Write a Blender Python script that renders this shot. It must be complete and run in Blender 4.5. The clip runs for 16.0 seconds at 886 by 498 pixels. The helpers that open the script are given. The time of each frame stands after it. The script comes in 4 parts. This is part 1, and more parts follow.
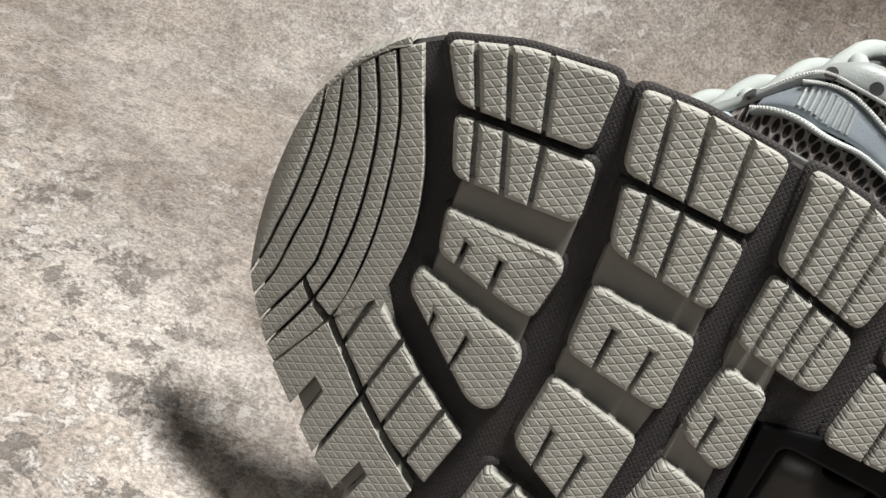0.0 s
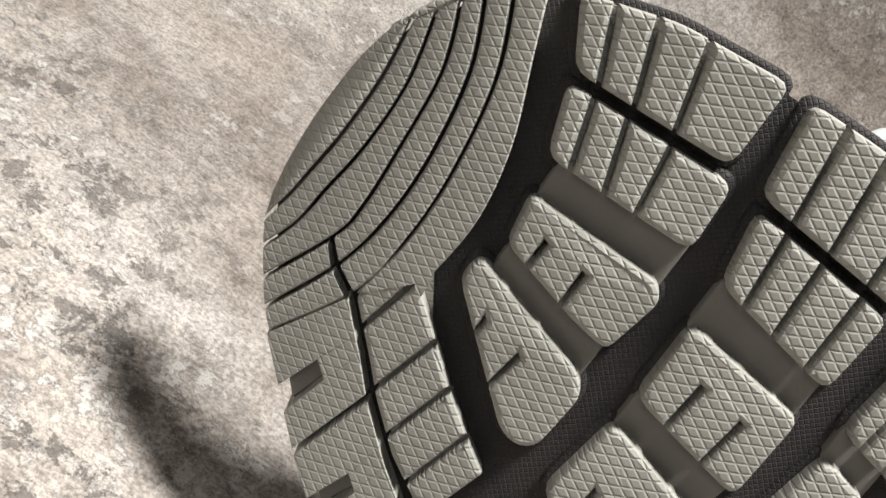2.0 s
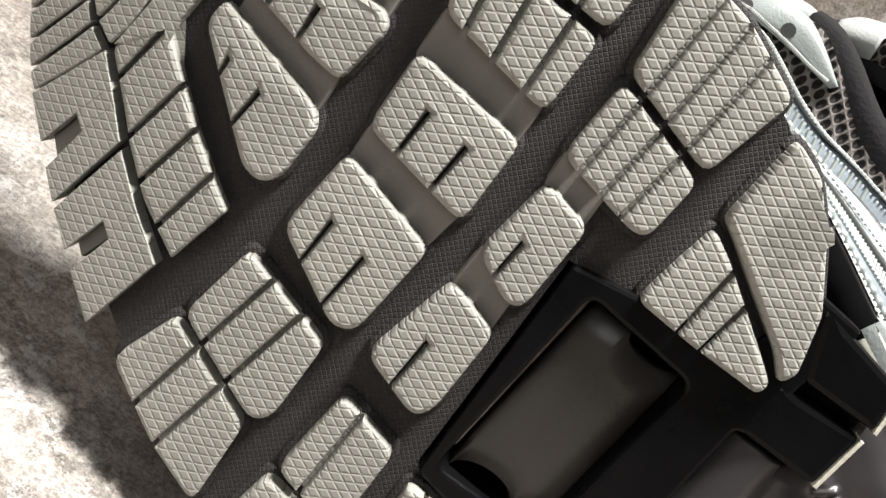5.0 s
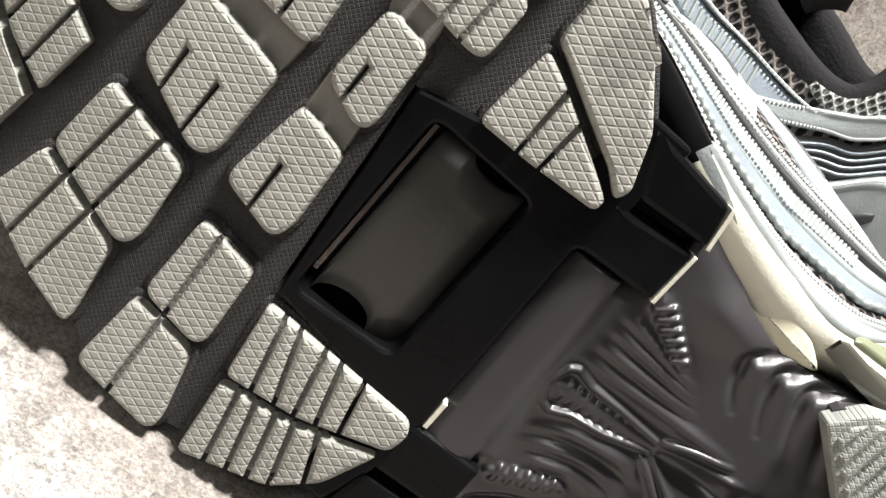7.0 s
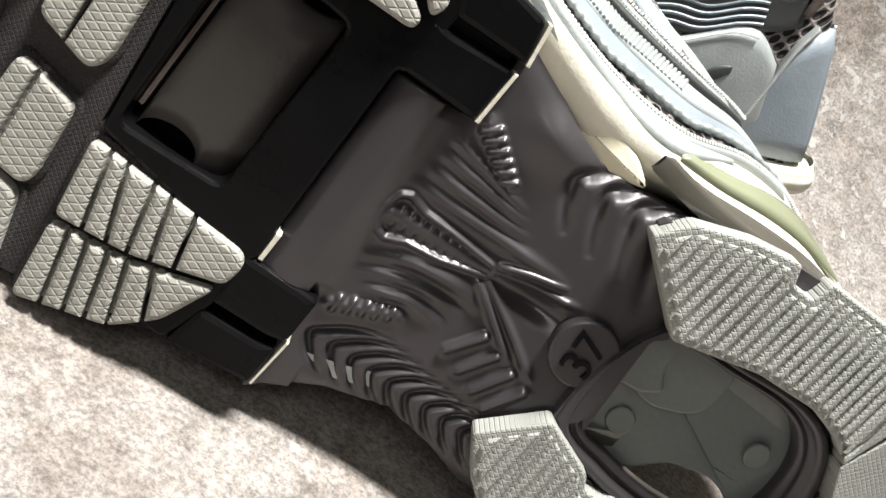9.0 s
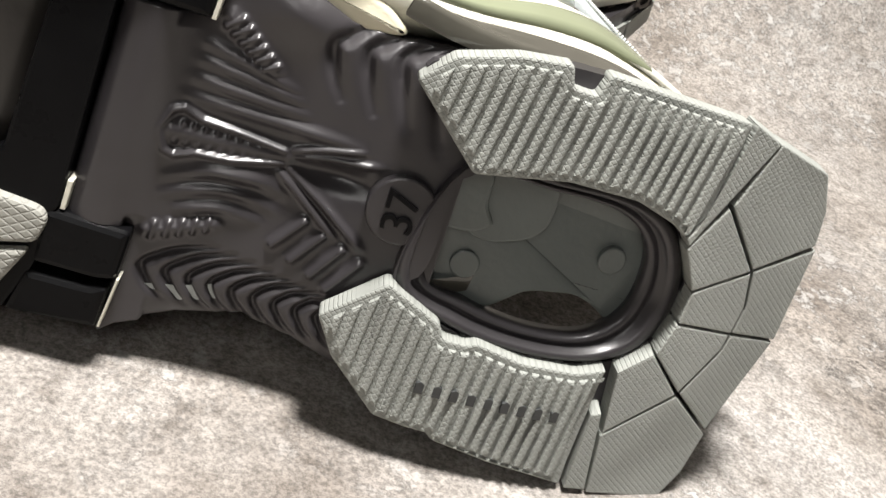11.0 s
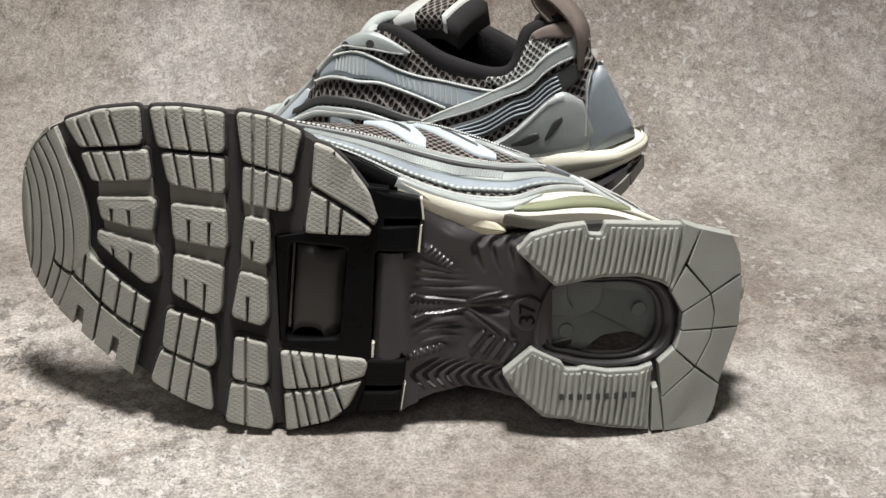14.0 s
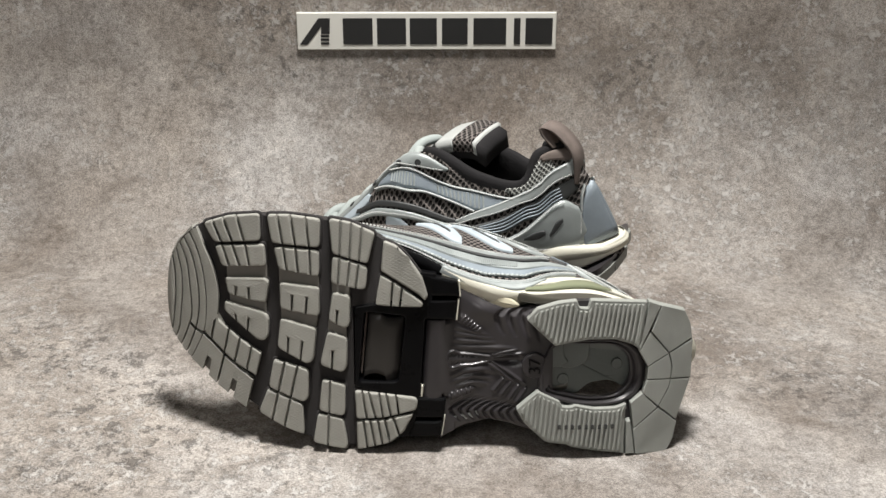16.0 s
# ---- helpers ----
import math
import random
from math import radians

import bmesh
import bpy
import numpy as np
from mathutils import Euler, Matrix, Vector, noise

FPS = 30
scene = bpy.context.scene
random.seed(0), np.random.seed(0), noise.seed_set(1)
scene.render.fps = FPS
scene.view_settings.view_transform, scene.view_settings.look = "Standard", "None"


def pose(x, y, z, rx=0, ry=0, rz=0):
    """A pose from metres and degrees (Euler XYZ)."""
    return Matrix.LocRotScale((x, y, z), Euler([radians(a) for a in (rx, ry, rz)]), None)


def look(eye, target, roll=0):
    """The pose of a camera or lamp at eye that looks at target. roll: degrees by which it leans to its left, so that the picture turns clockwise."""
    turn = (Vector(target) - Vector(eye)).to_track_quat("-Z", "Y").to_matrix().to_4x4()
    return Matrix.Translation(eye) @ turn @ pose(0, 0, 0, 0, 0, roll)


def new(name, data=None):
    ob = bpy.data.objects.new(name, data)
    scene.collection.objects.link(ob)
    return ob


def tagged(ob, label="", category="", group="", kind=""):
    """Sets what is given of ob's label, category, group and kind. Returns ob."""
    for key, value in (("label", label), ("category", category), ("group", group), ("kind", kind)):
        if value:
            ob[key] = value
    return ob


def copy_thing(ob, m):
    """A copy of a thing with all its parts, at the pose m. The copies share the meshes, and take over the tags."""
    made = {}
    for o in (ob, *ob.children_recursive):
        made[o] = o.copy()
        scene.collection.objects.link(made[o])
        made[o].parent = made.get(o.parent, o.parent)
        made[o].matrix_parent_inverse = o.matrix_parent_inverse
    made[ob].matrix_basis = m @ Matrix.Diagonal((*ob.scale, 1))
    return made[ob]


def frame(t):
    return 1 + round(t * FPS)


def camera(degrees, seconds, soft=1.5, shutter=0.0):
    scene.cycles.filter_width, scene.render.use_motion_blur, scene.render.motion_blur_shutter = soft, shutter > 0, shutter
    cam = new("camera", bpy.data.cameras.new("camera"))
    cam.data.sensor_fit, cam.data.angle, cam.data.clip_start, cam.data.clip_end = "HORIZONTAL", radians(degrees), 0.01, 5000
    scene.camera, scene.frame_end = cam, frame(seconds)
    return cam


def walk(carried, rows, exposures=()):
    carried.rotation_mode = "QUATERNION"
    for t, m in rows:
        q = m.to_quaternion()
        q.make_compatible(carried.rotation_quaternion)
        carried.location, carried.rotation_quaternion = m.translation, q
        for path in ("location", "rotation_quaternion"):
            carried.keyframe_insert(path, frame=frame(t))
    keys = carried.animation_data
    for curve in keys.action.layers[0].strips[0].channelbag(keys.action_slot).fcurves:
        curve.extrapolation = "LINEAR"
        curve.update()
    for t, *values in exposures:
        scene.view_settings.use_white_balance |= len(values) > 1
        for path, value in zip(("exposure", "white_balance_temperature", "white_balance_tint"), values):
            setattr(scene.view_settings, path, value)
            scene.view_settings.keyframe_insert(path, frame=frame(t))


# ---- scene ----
cam = camera(41.0, 16.0)
# seconds, eye x y z, yaw to the left, pitch up, roll as look()
PATH = [
    (0.0, -0.1141, -0.1059, 0.1872, -1.28, -28.67, 22.21),
    (0.5, -0.1319, -0.0878, 0.1745, -3.52, -27.47, 30.00),
    (1.0, -0.1337, -0.0818, 0.1644, -3.72, -26.36, 34.16),
    (1.5, -0.1348, -0.0750, 0.1571, -4.43, -26.32, 35.91),
    (2.0, -0.1312, -0.0744, 0.1557, -4.65, -26.84, 36.62),
    (2.5, -0.1250, -0.0754, 0.1503, -5.64, -26.40, 37.98),
    (3.0, -0.1213, -0.0783, 0.1498, -6.92, -26.69, 38.65),
    (3.5, -0.1119, -0.0819, 0.1451, -8.00, -25.35, 39.18),
    (6.0, -0.0553, -0.0975, 0.1441, -3.28, -25.19, 35.97),
    (6.5, -0.0487, -0.1018, 0.1434, -4.84, -25.16, 36.62),
    (7.0, -0.0450, -0.1039, 0.1446, -6.36, -25.97, 37.30),
    (7.5, -0.0386, -0.1064, 0.1444, -7.60, -26.24, 37.63),
    (8.0, -0.0344, -0.1086, 0.1440, -9.85, -26.40, 37.98),
    (8.5, -0.0267, -0.1104, 0.1436, -10.63, -26.26, 37.63),
    (9.0, -0.0191, -0.1106, 0.1416, -11.07, -26.59, 36.97),
    (9.5, -0.0050, -0.1072, 0.1482, -10.74, -28.99, 34.92),
    (10.0, 0.0072, -0.1060, 0.1502, -10.36, -29.94, 31.73),
    (12.5, 0.0416, -0.1364, 0.1868, -2.94, -35.17, 1.45),
    (13.0, 0.0383, -0.1554, 0.2007, 0.64, -33.35, -0.95),
    (13.5, 0.0309, -0.2249, 0.2304, 0.72, -29.68, -1.02),
    (14.0, 0.0132, -0.3165, 0.2731, -0.74, -27.16, -0.41),
    (14.5, -0.0013, -0.3927, 0.3110, -1.66, -25.69, 0.46),
    (15.0, -0.0035, -0.4135, 0.3264, -1.65, -24.79, 0.72),
    (15.5, -0.0048, -0.4426, 0.3413, -1.06, -24.07, 0.34),
    (16.0, 0.0018, -0.4709, 0.3504, -0.04, -23.68, -0.05),
]


def gaze(x, y, z, yaw, pitch, roll):
    return pose(x, y, z, 90 + pitch, 0, yaw) @ pose(0, 0, 0, 0, 0, roll)


walk(cam, [(t, gaze(*p)) for t, *p in PATH], [(0.0, -0.05), (3.5, 0.35), (6.0, 0.56), (9.0, 0.52), (10.0, 0.45), (12.5, 0.13), (13.0, 0.06), (14.0, -0.2), (16.0, -0.25)])

# ---- light: a lit studio corner, one soft ceiling lamp above the shoes, added front fill ----
world = bpy.data.worlds.new("world")
scene.world = world
world.use_nodes = True
world.node_tree.nodes["Background"].inputs[0].default_value = (0.9, 0.95, 1.0, 1)
world.node_tree.nodes["Background"].inputs[1].default_value = 0.28


def area(name, eye, target, size, power, colour=(1, 1, 1)):
    data = bpy.data.lights.new(name, "AREA")
    data.size, data.energy, data.color, data.spread = size, power, colour, radians(135)
    ob = new(name, data)
    ob.matrix_world = look(eye, target)
    return ob


area("lamp_main", (0.03, 0.12, 1.0), (0.02, -0.22, 0.0), 0.18, 14.2, (1.0, 0.975, 0.94))
# unseen fill added in front to brighten the sole
area("lamp_fill", (-0.3, -1.0, 1.05), (0.0, 0.05, 0.05), 0.6, 1.7, (1.0, 0.975, 0.94))


# ---- materials ----
def mat(name, colour, rough=0.6, metal=0.0, coat=0.0, spec=0.5):
    m = bpy.data.materials.new(name)
    m.use_nodes = True
    b = m.node_tree.nodes["Principled BSDF"]
    b.inputs["Base Color"].default_value = (*colour, 1)
    b.inputs["Roughness"].default_value = rough
    b.inputs["Metallic"].default_value = metal
    b.inputs["Coat Weight"].default_value = coat
    b.inputs["Specular IOR Level"].default_value = spec
    return m


def node(m, kind, **values):
    n = m.node_tree.nodes.new(kind)
    for key, value in values.items():
        n.inputs[key.replace("_", " ")].default_value = value
    return n


def wire(m, a, out, b, into):
    m.node_tree.links.new(a.outputs[out], b.inputs[into])


def calc(m, op, a, b=None, c=None):
    n = m.node_tree.nodes.new("ShaderNodeMath")
    n.operation = op
    for i, v in enumerate((a, b, c)):
        if v is None:
            continue
        if isinstance(v, (int, float)):
            n.inputs[i].default_value = v
        else:
            m.node_tree.links.new(v, n.inputs[i])
    return n.outputs[0]


def ramp(m, fac, *stops):
    n = m.node_tree.nodes.new("ShaderNodeValToRGB")
    m.node_tree.links.new(fac, n.inputs[0])
    e = n.color_ramp.elements
    while len(e) < len(stops):
        e.new(0.5)
    for el, (p, c) in zip(e, stops):
        el.position, el.color = p, (*c, 1)
    return n.outputs[0]


def mix(m, fac, a, b, blend="MIX"):
    n = m.node_tree.nodes.new("ShaderNodeMix")
    n.data_type, n.blend_type = "RGBA", blend
    for i, v in ((0, fac), (6, a), (7, b)):
        if isinstance(v, (int, float)):
            n.inputs[i].default_value = v
        elif isinstance(v, tuple):
            n.inputs[i].default_value = (*v, 1)
        else:
            m.node_tree.links.new(v, n.inputs[i])
    return n.outputs[2]


def coords(m):
    return m.node_tree.nodes.new("ShaderNodeTexCoord").outputs["Object"]


def noise_of(m, where, scale, detail=4.0, rough=0.55, warp=0.0):
    n = node(m, "ShaderNodeTexNoise", Scale=scale, Detail=detail, Roughness=rough, Distortion=warp)
    m.node_tree.links.new(where, n.inputs["Vector"])
    return n.outputs["Fac"]


def shader(m):
    return m.node_tree.nodes["Principled BSDF"]


def set_colour(m, sock):
    m.node_tree.links.new(sock, shader(m).inputs["Base Color"])


def bump(m, height, dist, strength=1.0):
    n = node(m, "ShaderNodeBump", Strength=strength, Distance=dist)
    m.node_tree.links.new(height, n.inputs["Height"])
    m.node_tree.links.new(n.outputs[0], shader(m).inputs["Normal"])


def split(m, where):
    n = m.node_tree.nodes.new("ShaderNodeSeparateXYZ")
    m.node_tree.links.new(where, n.inputs[0])
    return n.outputs


def lines(m, value, pitch, width):
    """1 on thin lines that repeat every pitch metres, 0 between."""
    w = calc(m, "PINGPONG", value, pitch / 2)
    return calc(m, "SMOOTH_MIN", calc(m, "DIVIDE", w, width), 1.0, 0.3)


def knurl_rubber(name, colour, pitch=0.0018, slope=0.58):
    """Moulded rubber with a fine raised diamond pattern and a dusty bloom."""
    m = mat(name, colour, 0.72, spec=0.35)
    o = coords(m)
    s = split(m, o)
    a = calc(m, "MULTIPLY_ADD", s[0], slope, s[2])
    b = calc(m, "MULTIPLY_ADD", s[0], -slope, s[2])
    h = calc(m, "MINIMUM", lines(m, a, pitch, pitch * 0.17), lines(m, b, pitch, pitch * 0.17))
    g = noise_of(m, o, 900.0, 3)
    bump(m, calc(m, "MULTIPLY_ADD", g, 0.25, h), 0.00026, 0.6)
    big = noise_of(m, o, 45.0, 5)
    dark = mix(m, 1.0, colour, ramp(m, big, (0.3, (0.86, 0.86, 0.85)), (0.75, (1.08, 1.08, 1.07))), "MULTIPLY")
    # grooves between the diamonds darkened in colour to stand for their shade
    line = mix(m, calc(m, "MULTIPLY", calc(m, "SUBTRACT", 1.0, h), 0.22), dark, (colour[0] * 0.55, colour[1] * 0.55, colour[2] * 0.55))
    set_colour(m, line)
    return m


def grain(name, colour, rough, size, depth, spread=0.15, metal=0.0, coat=0.0, spec=0.5):
    m = mat(name, colour, rough, metal, coat, spec)
    o = coords(m)
    n = noise_of(m, o, size, 4)
    big = noise_of(m, o, size / 14, 4)
    set_colour(m, mix(m, 1.0, colour, ramp(m, big, (0.25, (1 - spread,) * 3), (0.75, (1 + spread,) * 3)), "MULTIPLY"))
    bump(m, n, depth, 0.6)
    r = calc(m, "MULTIPLY_ADD", big, 0.2, rough - 0.1)
    m.node_tree.links.new(r, shader(m).inputs["Roughness"])
    return m


def weave(name, thread, hole, pitch):
    """Open-knit mesh: rows of small dark holes between threads."""
    m = mat(name, thread, 0.85, spec=0.2)
    o = coords(m)
    s = split(m, o)
    q = calc(m, "MULTIPLY_ADD", s[2], 0.55, calc(m, "MULTIPLY", s[1], 0.85))
    a = calc(m, "PINGPONG", calc(m, "ADD", s[0], q), pitch / 2)
    b = calc(m, "PINGPONG", calc(m, "SUBTRACT", s[0], q), pitch / 2)
    h = calc(m, "MULTIPLY", calc(m, "MULTIPLY", a, b), 16 / pitch / pitch)
    g = noise_of(m, o, 1500.0, 2)
    f = ramp(m, calc(m, "MULTIPLY_ADD", g, 0.25, h), (0.66, (0, 0, 0)), (0.84, (1, 1, 1)))
    set_colour(m, mix(m, f, thread, hole))
    bump(m, calc(m, "SUBTRACT", 1.0, h), 0.0006, 0.8)
    return m


def concrete(name):
    """Printed worn-concrete sheet: clouds of grey, brown patches, pale flakes and dark pits."""
    m = mat(name, (0.4, 0.38, 0.35), 0.75, spec=0.3)
    o = coords(m)
    big = noise_of(m, o, 7.0, 6, 0.6, 0.4)
    mid = noise_of(m, o, 26.0, 7, 0.7, 0.6)
    fine = noise_of(m, o, 190.0, 6, 0.75)
    speck = noise_of(m, o, 900.0, 3, 0.8)
    base = ramp(m, big, (0.3, (0.195, 0.165, 0.14)), (0.5, (0.31, 0.285, 0.26)), (0.7, (0.45, 0.43, 0.408)))
    c = mix(m, 1.0, base, ramp(m, mid, (0.33, (0.74, 0.715, 0.69)), (0.5, (1, 1, 1)), (0.68, (1.2, 1.2, 1.19))), "MULTIPLY")
    c = mix(m, 1.0, c, ramp(m, fine, (0.32, (0.62, 0.6, 0.58)), (0.5, (1, 1, 1)), (0.66, (1.22, 1.22, 1.22))), "MULTIPLY")
    c = mix(m, 1.0, c, ramp(m, speck, (0.38, (0.6, 0.6, 0.6)), (0.6, (1.2, 1.2, 1.2))), "MULTIPLY")
    patch_at = noise_of(m, o, 9.0, 4, 0.6, 0.3)
    flake = calc(m, "MULTIPLY", ramp(m, noise_of(m, o, 150.0, 12, 0.8, 0.25), (0.532, (0, 0, 0)), (0.55, (1, 1, 1))), ramp(m, patch_at, (0.46, (0, 0, 0)), (0.56, (1, 1, 1))))
    c = mix(m, 1.0, c, ramp(m, noise_of(m, o, 3.2, 4, 0.6, 0.3), (0.4, (0.99, 0.995, 1.01)), (0.64, (1.03, 0.99, 0.95))), "MULTIPLY")
    c = mix(m, calc(m, "MULTIPLY", flake, 0.46), c, (0.62, 0.605, 0.585))
    pit = calc(m, "MULTIPLY", ramp(m, noise_of(m, o, 100.0, 12, 0.82, 0.3), (0.55, (0, 0, 0)), (0.562, (1, 1, 1))), ramp(m, noise_of(m, o, 5.0, 3, 0.6, 0.2), (0.5, (0, 0, 0)), (0.6, (1, 1, 1))))
    c = mix(m, calc(m, "MULTIPLY", pit, 0.7), c, (0.1, 0.09, 0.082))
    set_colour(m, c)
    rough = calc(m, "ADD", calc(m, "MULTIPLY", fine, 0.6), calc(m, "MULTIPLY", speck, 0.4))
    bump(m, calc(m, "ADD", rough, calc(m, "SUBTRACT", calc(m, "MULTIPLY", flake, 0.45), calc(m, "MULTIPLY", pit, 0.45))), 0.0009, 0.7)
    return m


CONCRETE = concrete("worn_concrete")
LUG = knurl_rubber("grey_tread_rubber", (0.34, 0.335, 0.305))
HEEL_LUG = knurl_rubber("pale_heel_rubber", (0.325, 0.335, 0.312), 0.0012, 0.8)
# tread rubber darkened in colour to stand for shade in recesses and grooves
WEB = grain("shade_toned_rubber", (0.2, 0.19, 0.172), 0.75, 1500.0, 0.0002, 0.1, spec=0.3)
BASE = knurl_rubber("charcoal_rubber", (0.032, 0.029, 0.029), 0.0011, 1.0)
BLACK = grain("black_plastic", (0.004, 0.004, 0.0045), 0.3, 1600.0, 0.00006, 0.2, spec=0.12)
PANEL = grain("dark_film", (0.035, 0.032, 0.029), 0.38, 300.0, 0.0002, 0.2)
SHANK = grain("polished_brown_black_tpu", (0.04, 0.0365, 0.039), 0.33, 500.0, 0.00008, 0.2, coat=0.12, spec=0.5)
GREY_TPU = grain("grey_green_tpu", (0.14, 0.155, 0.147), 0.35, 600.0, 0.0002, 0.12)
CREAM = grain("cream_midsole_foam", (0.66, 0.64, 0.54), 0.5, 900.0, 0.0002, 0.05)
# cream foam again, darker to carry the scoop's shade in its colour
CAVITY = grain("cream_foam_shade_tone", (0.62, 0.58, 0.44), 0.6, 900.0, 0.0002, 0.06)
SMOKE = grain("smoky_clear_tpu", (0.09, 0.085, 0.07), 0.15, 300.0, 0.0001, 0.3, coat=0.5)
OLIVE = grain("olive_clear_tpu", (0.24, 0.26, 0.17), 0.12, 200.0, 0.0001, 0.2, coat=0.5)
SILVER = grain("silver_synthetic_leather", (0.35, 0.38, 0.375), 0.42, 1500.0, 0.0002, 0.12, metal=0.2)
SKY = grain("pale_blue_synthetic", (0.42, 0.48, 0.52), 0.5, 1500.0, 0.0002, 0.1)
STEEL = grain("slate_synthetic_leather", (0.25, 0.29, 0.325), 0.42, 1500.0, 0.0002, 0.1, metal=0.15)
CHARCOAL = grain("charcoal_synthetic", (0.045, 0.047, 0.047), 0.45, 1500.0, 0.0002, 0.1)
MESH = weave("brown_grey_mesh", (0.21, 0.188, 0.175), (0.02, 0.018, 0.017), 0.0036)
PALE_MESH = weave("pale_grey_mesh", (0.46, 0.47, 0.44), (0.1, 0.1, 0.095), 0.0026)
LINING = grain("black_lining_knit", (0.022, 0.021, 0.022), 0.9, 900.0, 0.0004, 0.2, spec=0.2)
SUEDE = grain("taupe_suede", (0.17, 0.14, 0.125), 0.9, 1500.0, 0.0004, 0.2, spec=0.2)
LACE = grain("mint_grey_lace", (0.40, 0.44, 0.425), 0.8, 1400.0, 0.0004, 0.08, spec=0.25)
WHITE = grain("white_leather", (0.46, 0.475, 0.46), 0.55, 1500.0, 0.0002, 0.06)
THREAD = mat("pale_thread", (0.72, 0.73, 0.71), 0.7)
PAPER = grain("white_foam_board", (0.75, 0.74, 0.68), 0.6, 400.0, 0.0001, 0.04)
INK = mat("black_lettering", (0.02, 0.02, 0.02), 0.5)
PLASTER = grain("grey_plaster", (0.13, 0.13, 0.13), 0.9, 60.0, 0.001, 0.06)


# ---- builders ----
def part(name, bm, material, parent, label="", smooth=False):
    bmesh.ops.recalc_face_normals(bm, faces=bm.faces)
    me = bpy.data.meshes.new(name)
    bm.to_mesh(me)
    bm.free()
    me.materials.append(material)
    if smooth:
        me.shade_smooth()
    ob = new(name, me)
    ob.parent = parent
    if label:
        tagged(ob, label)
    return ob


def thing(name, m, label, category, group="", kind=""):
    e = new(name)
    e.matrix_world = m
    return tagged(e, label, category, group, kind)


def bow(u):
    """How far the tread curves up from flat at the toe and heel, in metres, u in metres along the shoe."""
    return 3.54 * max(0.0, -0.055 - u) ** 2 + 3.32 * max(0.0, u - 0.06) ** 2


def at(u, v, w):
    """A point of the sole from millimetres: along, across, and out of the tread (minus: into the shoe)."""
    return Vector((u / 1000, bow(u / 1000) - w / 1000, v / 1000))


def turn_of(poly):
    return sum(a[0] * b[1] - b[0] * a[1] for a, b in zip(poly, poly[1:] + poly[:1]))


def ccw(poly):
    return poly if turn_of(poly) > 0 else poly[::-1]


def rounded(poly, r, n=3):
    out = []
    for a, b, c in zip(poly[-1:] + poly[:-1], poly, poly[1:] + poly[:1]):
        a, b, c = Vector(a), Vector(b), Vector(c)
        ra, rc = min(r, (a - b).length * 0.45), min(r, (c - b).length * 0.45)
        p, q = b + (a - b).normalized() * ra, b + (c - b).normalized() * rc
        for i in range(n + 1):
            t = i / n
            out.append(tuple(p * (1 - t) ** 2 + b * 2 * t * (1 - t) + q * t * t))
    return out


def inset(poly, d):
    out = []
    for a, b, c in zip(poly[-1:] + poly[:-1], poly, poly[1:] + poly[:1]):
        e, f = Vector((b[0] - a[0], b[1] - a[1])), Vector((c[0] - b[0], c[1] - b[1]))
        if e.length < 1e-6 or f.length < 1e-6:
            out.append(b)
            continue
        n1, n2 = Vector((-e.y, e.x)).normalized(), Vector((-f.y, f.x)).normalized()
        k = (n1 + n2) / max(0.35, 1 + n1.dot(n2))
        out.append((b[0] + k.x * d, b[1] + k.y * d))
    return out


def clip(poly, p, q, side, gap):
    """The piece of poly on one side of the line p-q, half a gap away from it."""
    e = Vector((q[0] - p[0], q[1] - p[1])).normalized()
    n = Vector((-e.y, e.x)) * side
    dist = [(x - p[0]) * n.x + (y - p[1]) * n.y - gap / 2 for x, y in poly]
    out = []
    for i, (a, da) in enumerate(zip(poly, dist)):
        b, db = poly[(i + 1) % len(poly)], dist[(i + 1) % len(poly)]
        if da >= 0:
            out.append(a)
        if (da >= 0) != (db >= 0):
            t = da / (da - db)
            out.append((a[0] + (b[0] - a[0]) * t, a[1] + (b[1] - a[1]) * t))
    return out


def slotted(poly, p, q, gap):
    """poly with a narrow slot from p out through the edge nearest to q."""
    best = None
    for i, a in enumerate(poly):
        b = poly[(i + 1) % len(poly)]
        e = Vector((b[0] - a[0], b[1] - a[1]))
        t = max(0.0, min(1.0, ((q[0] - a[0]) * e.x + (q[1] - a[1]) * e.y) / max(e.length_squared, 1e-9)))
        d = math.hypot(a[0] + e.x * t - q[0], a[1] + e.y * t - q[1])
        if best is None or d < best[0]:
            best = (d, i, (a[0] + e.x * t, a[1] + e.y * t), e.normalized())
    _, i, f, e = best
    g = e * gap / 2
    way = [(f[0] - g.x, f[1] - g.y), (p[0] - g.x, p[1] - g.y), (p[0] + g.x, p[1] + g.y), (f[0] + g.x, f[1] + g.y)]
    return poly[: i + 1] + way + poly[i + 1 :]


def prism(bm, poly, top, low, bevel, place=at, taper=0.0):
    """A block with softened top edges standing on the sole."""
    poly = ccw(list(poly))
    rings = [(poly if not taper else inset(poly, -taper), low), (poly, top - bevel), (inset(poly, bevel * 0.3), top - bevel * 0.3), (inset(poly, bevel), top)]
    loops = [[bm.verts.new(place(u, v, w)) for u, v in ring] for ring, w in rings]
    n = len(poly)
    for a, b in zip(loops, loops[1:]):
        for i in range(n):
            bm.faces.new((a[i], a[(i + 1) % n], b[(i + 1) % n], b[i]))
    bm.faces.new(loops[-1])
    bm.faces.new(loops[0][::-1])


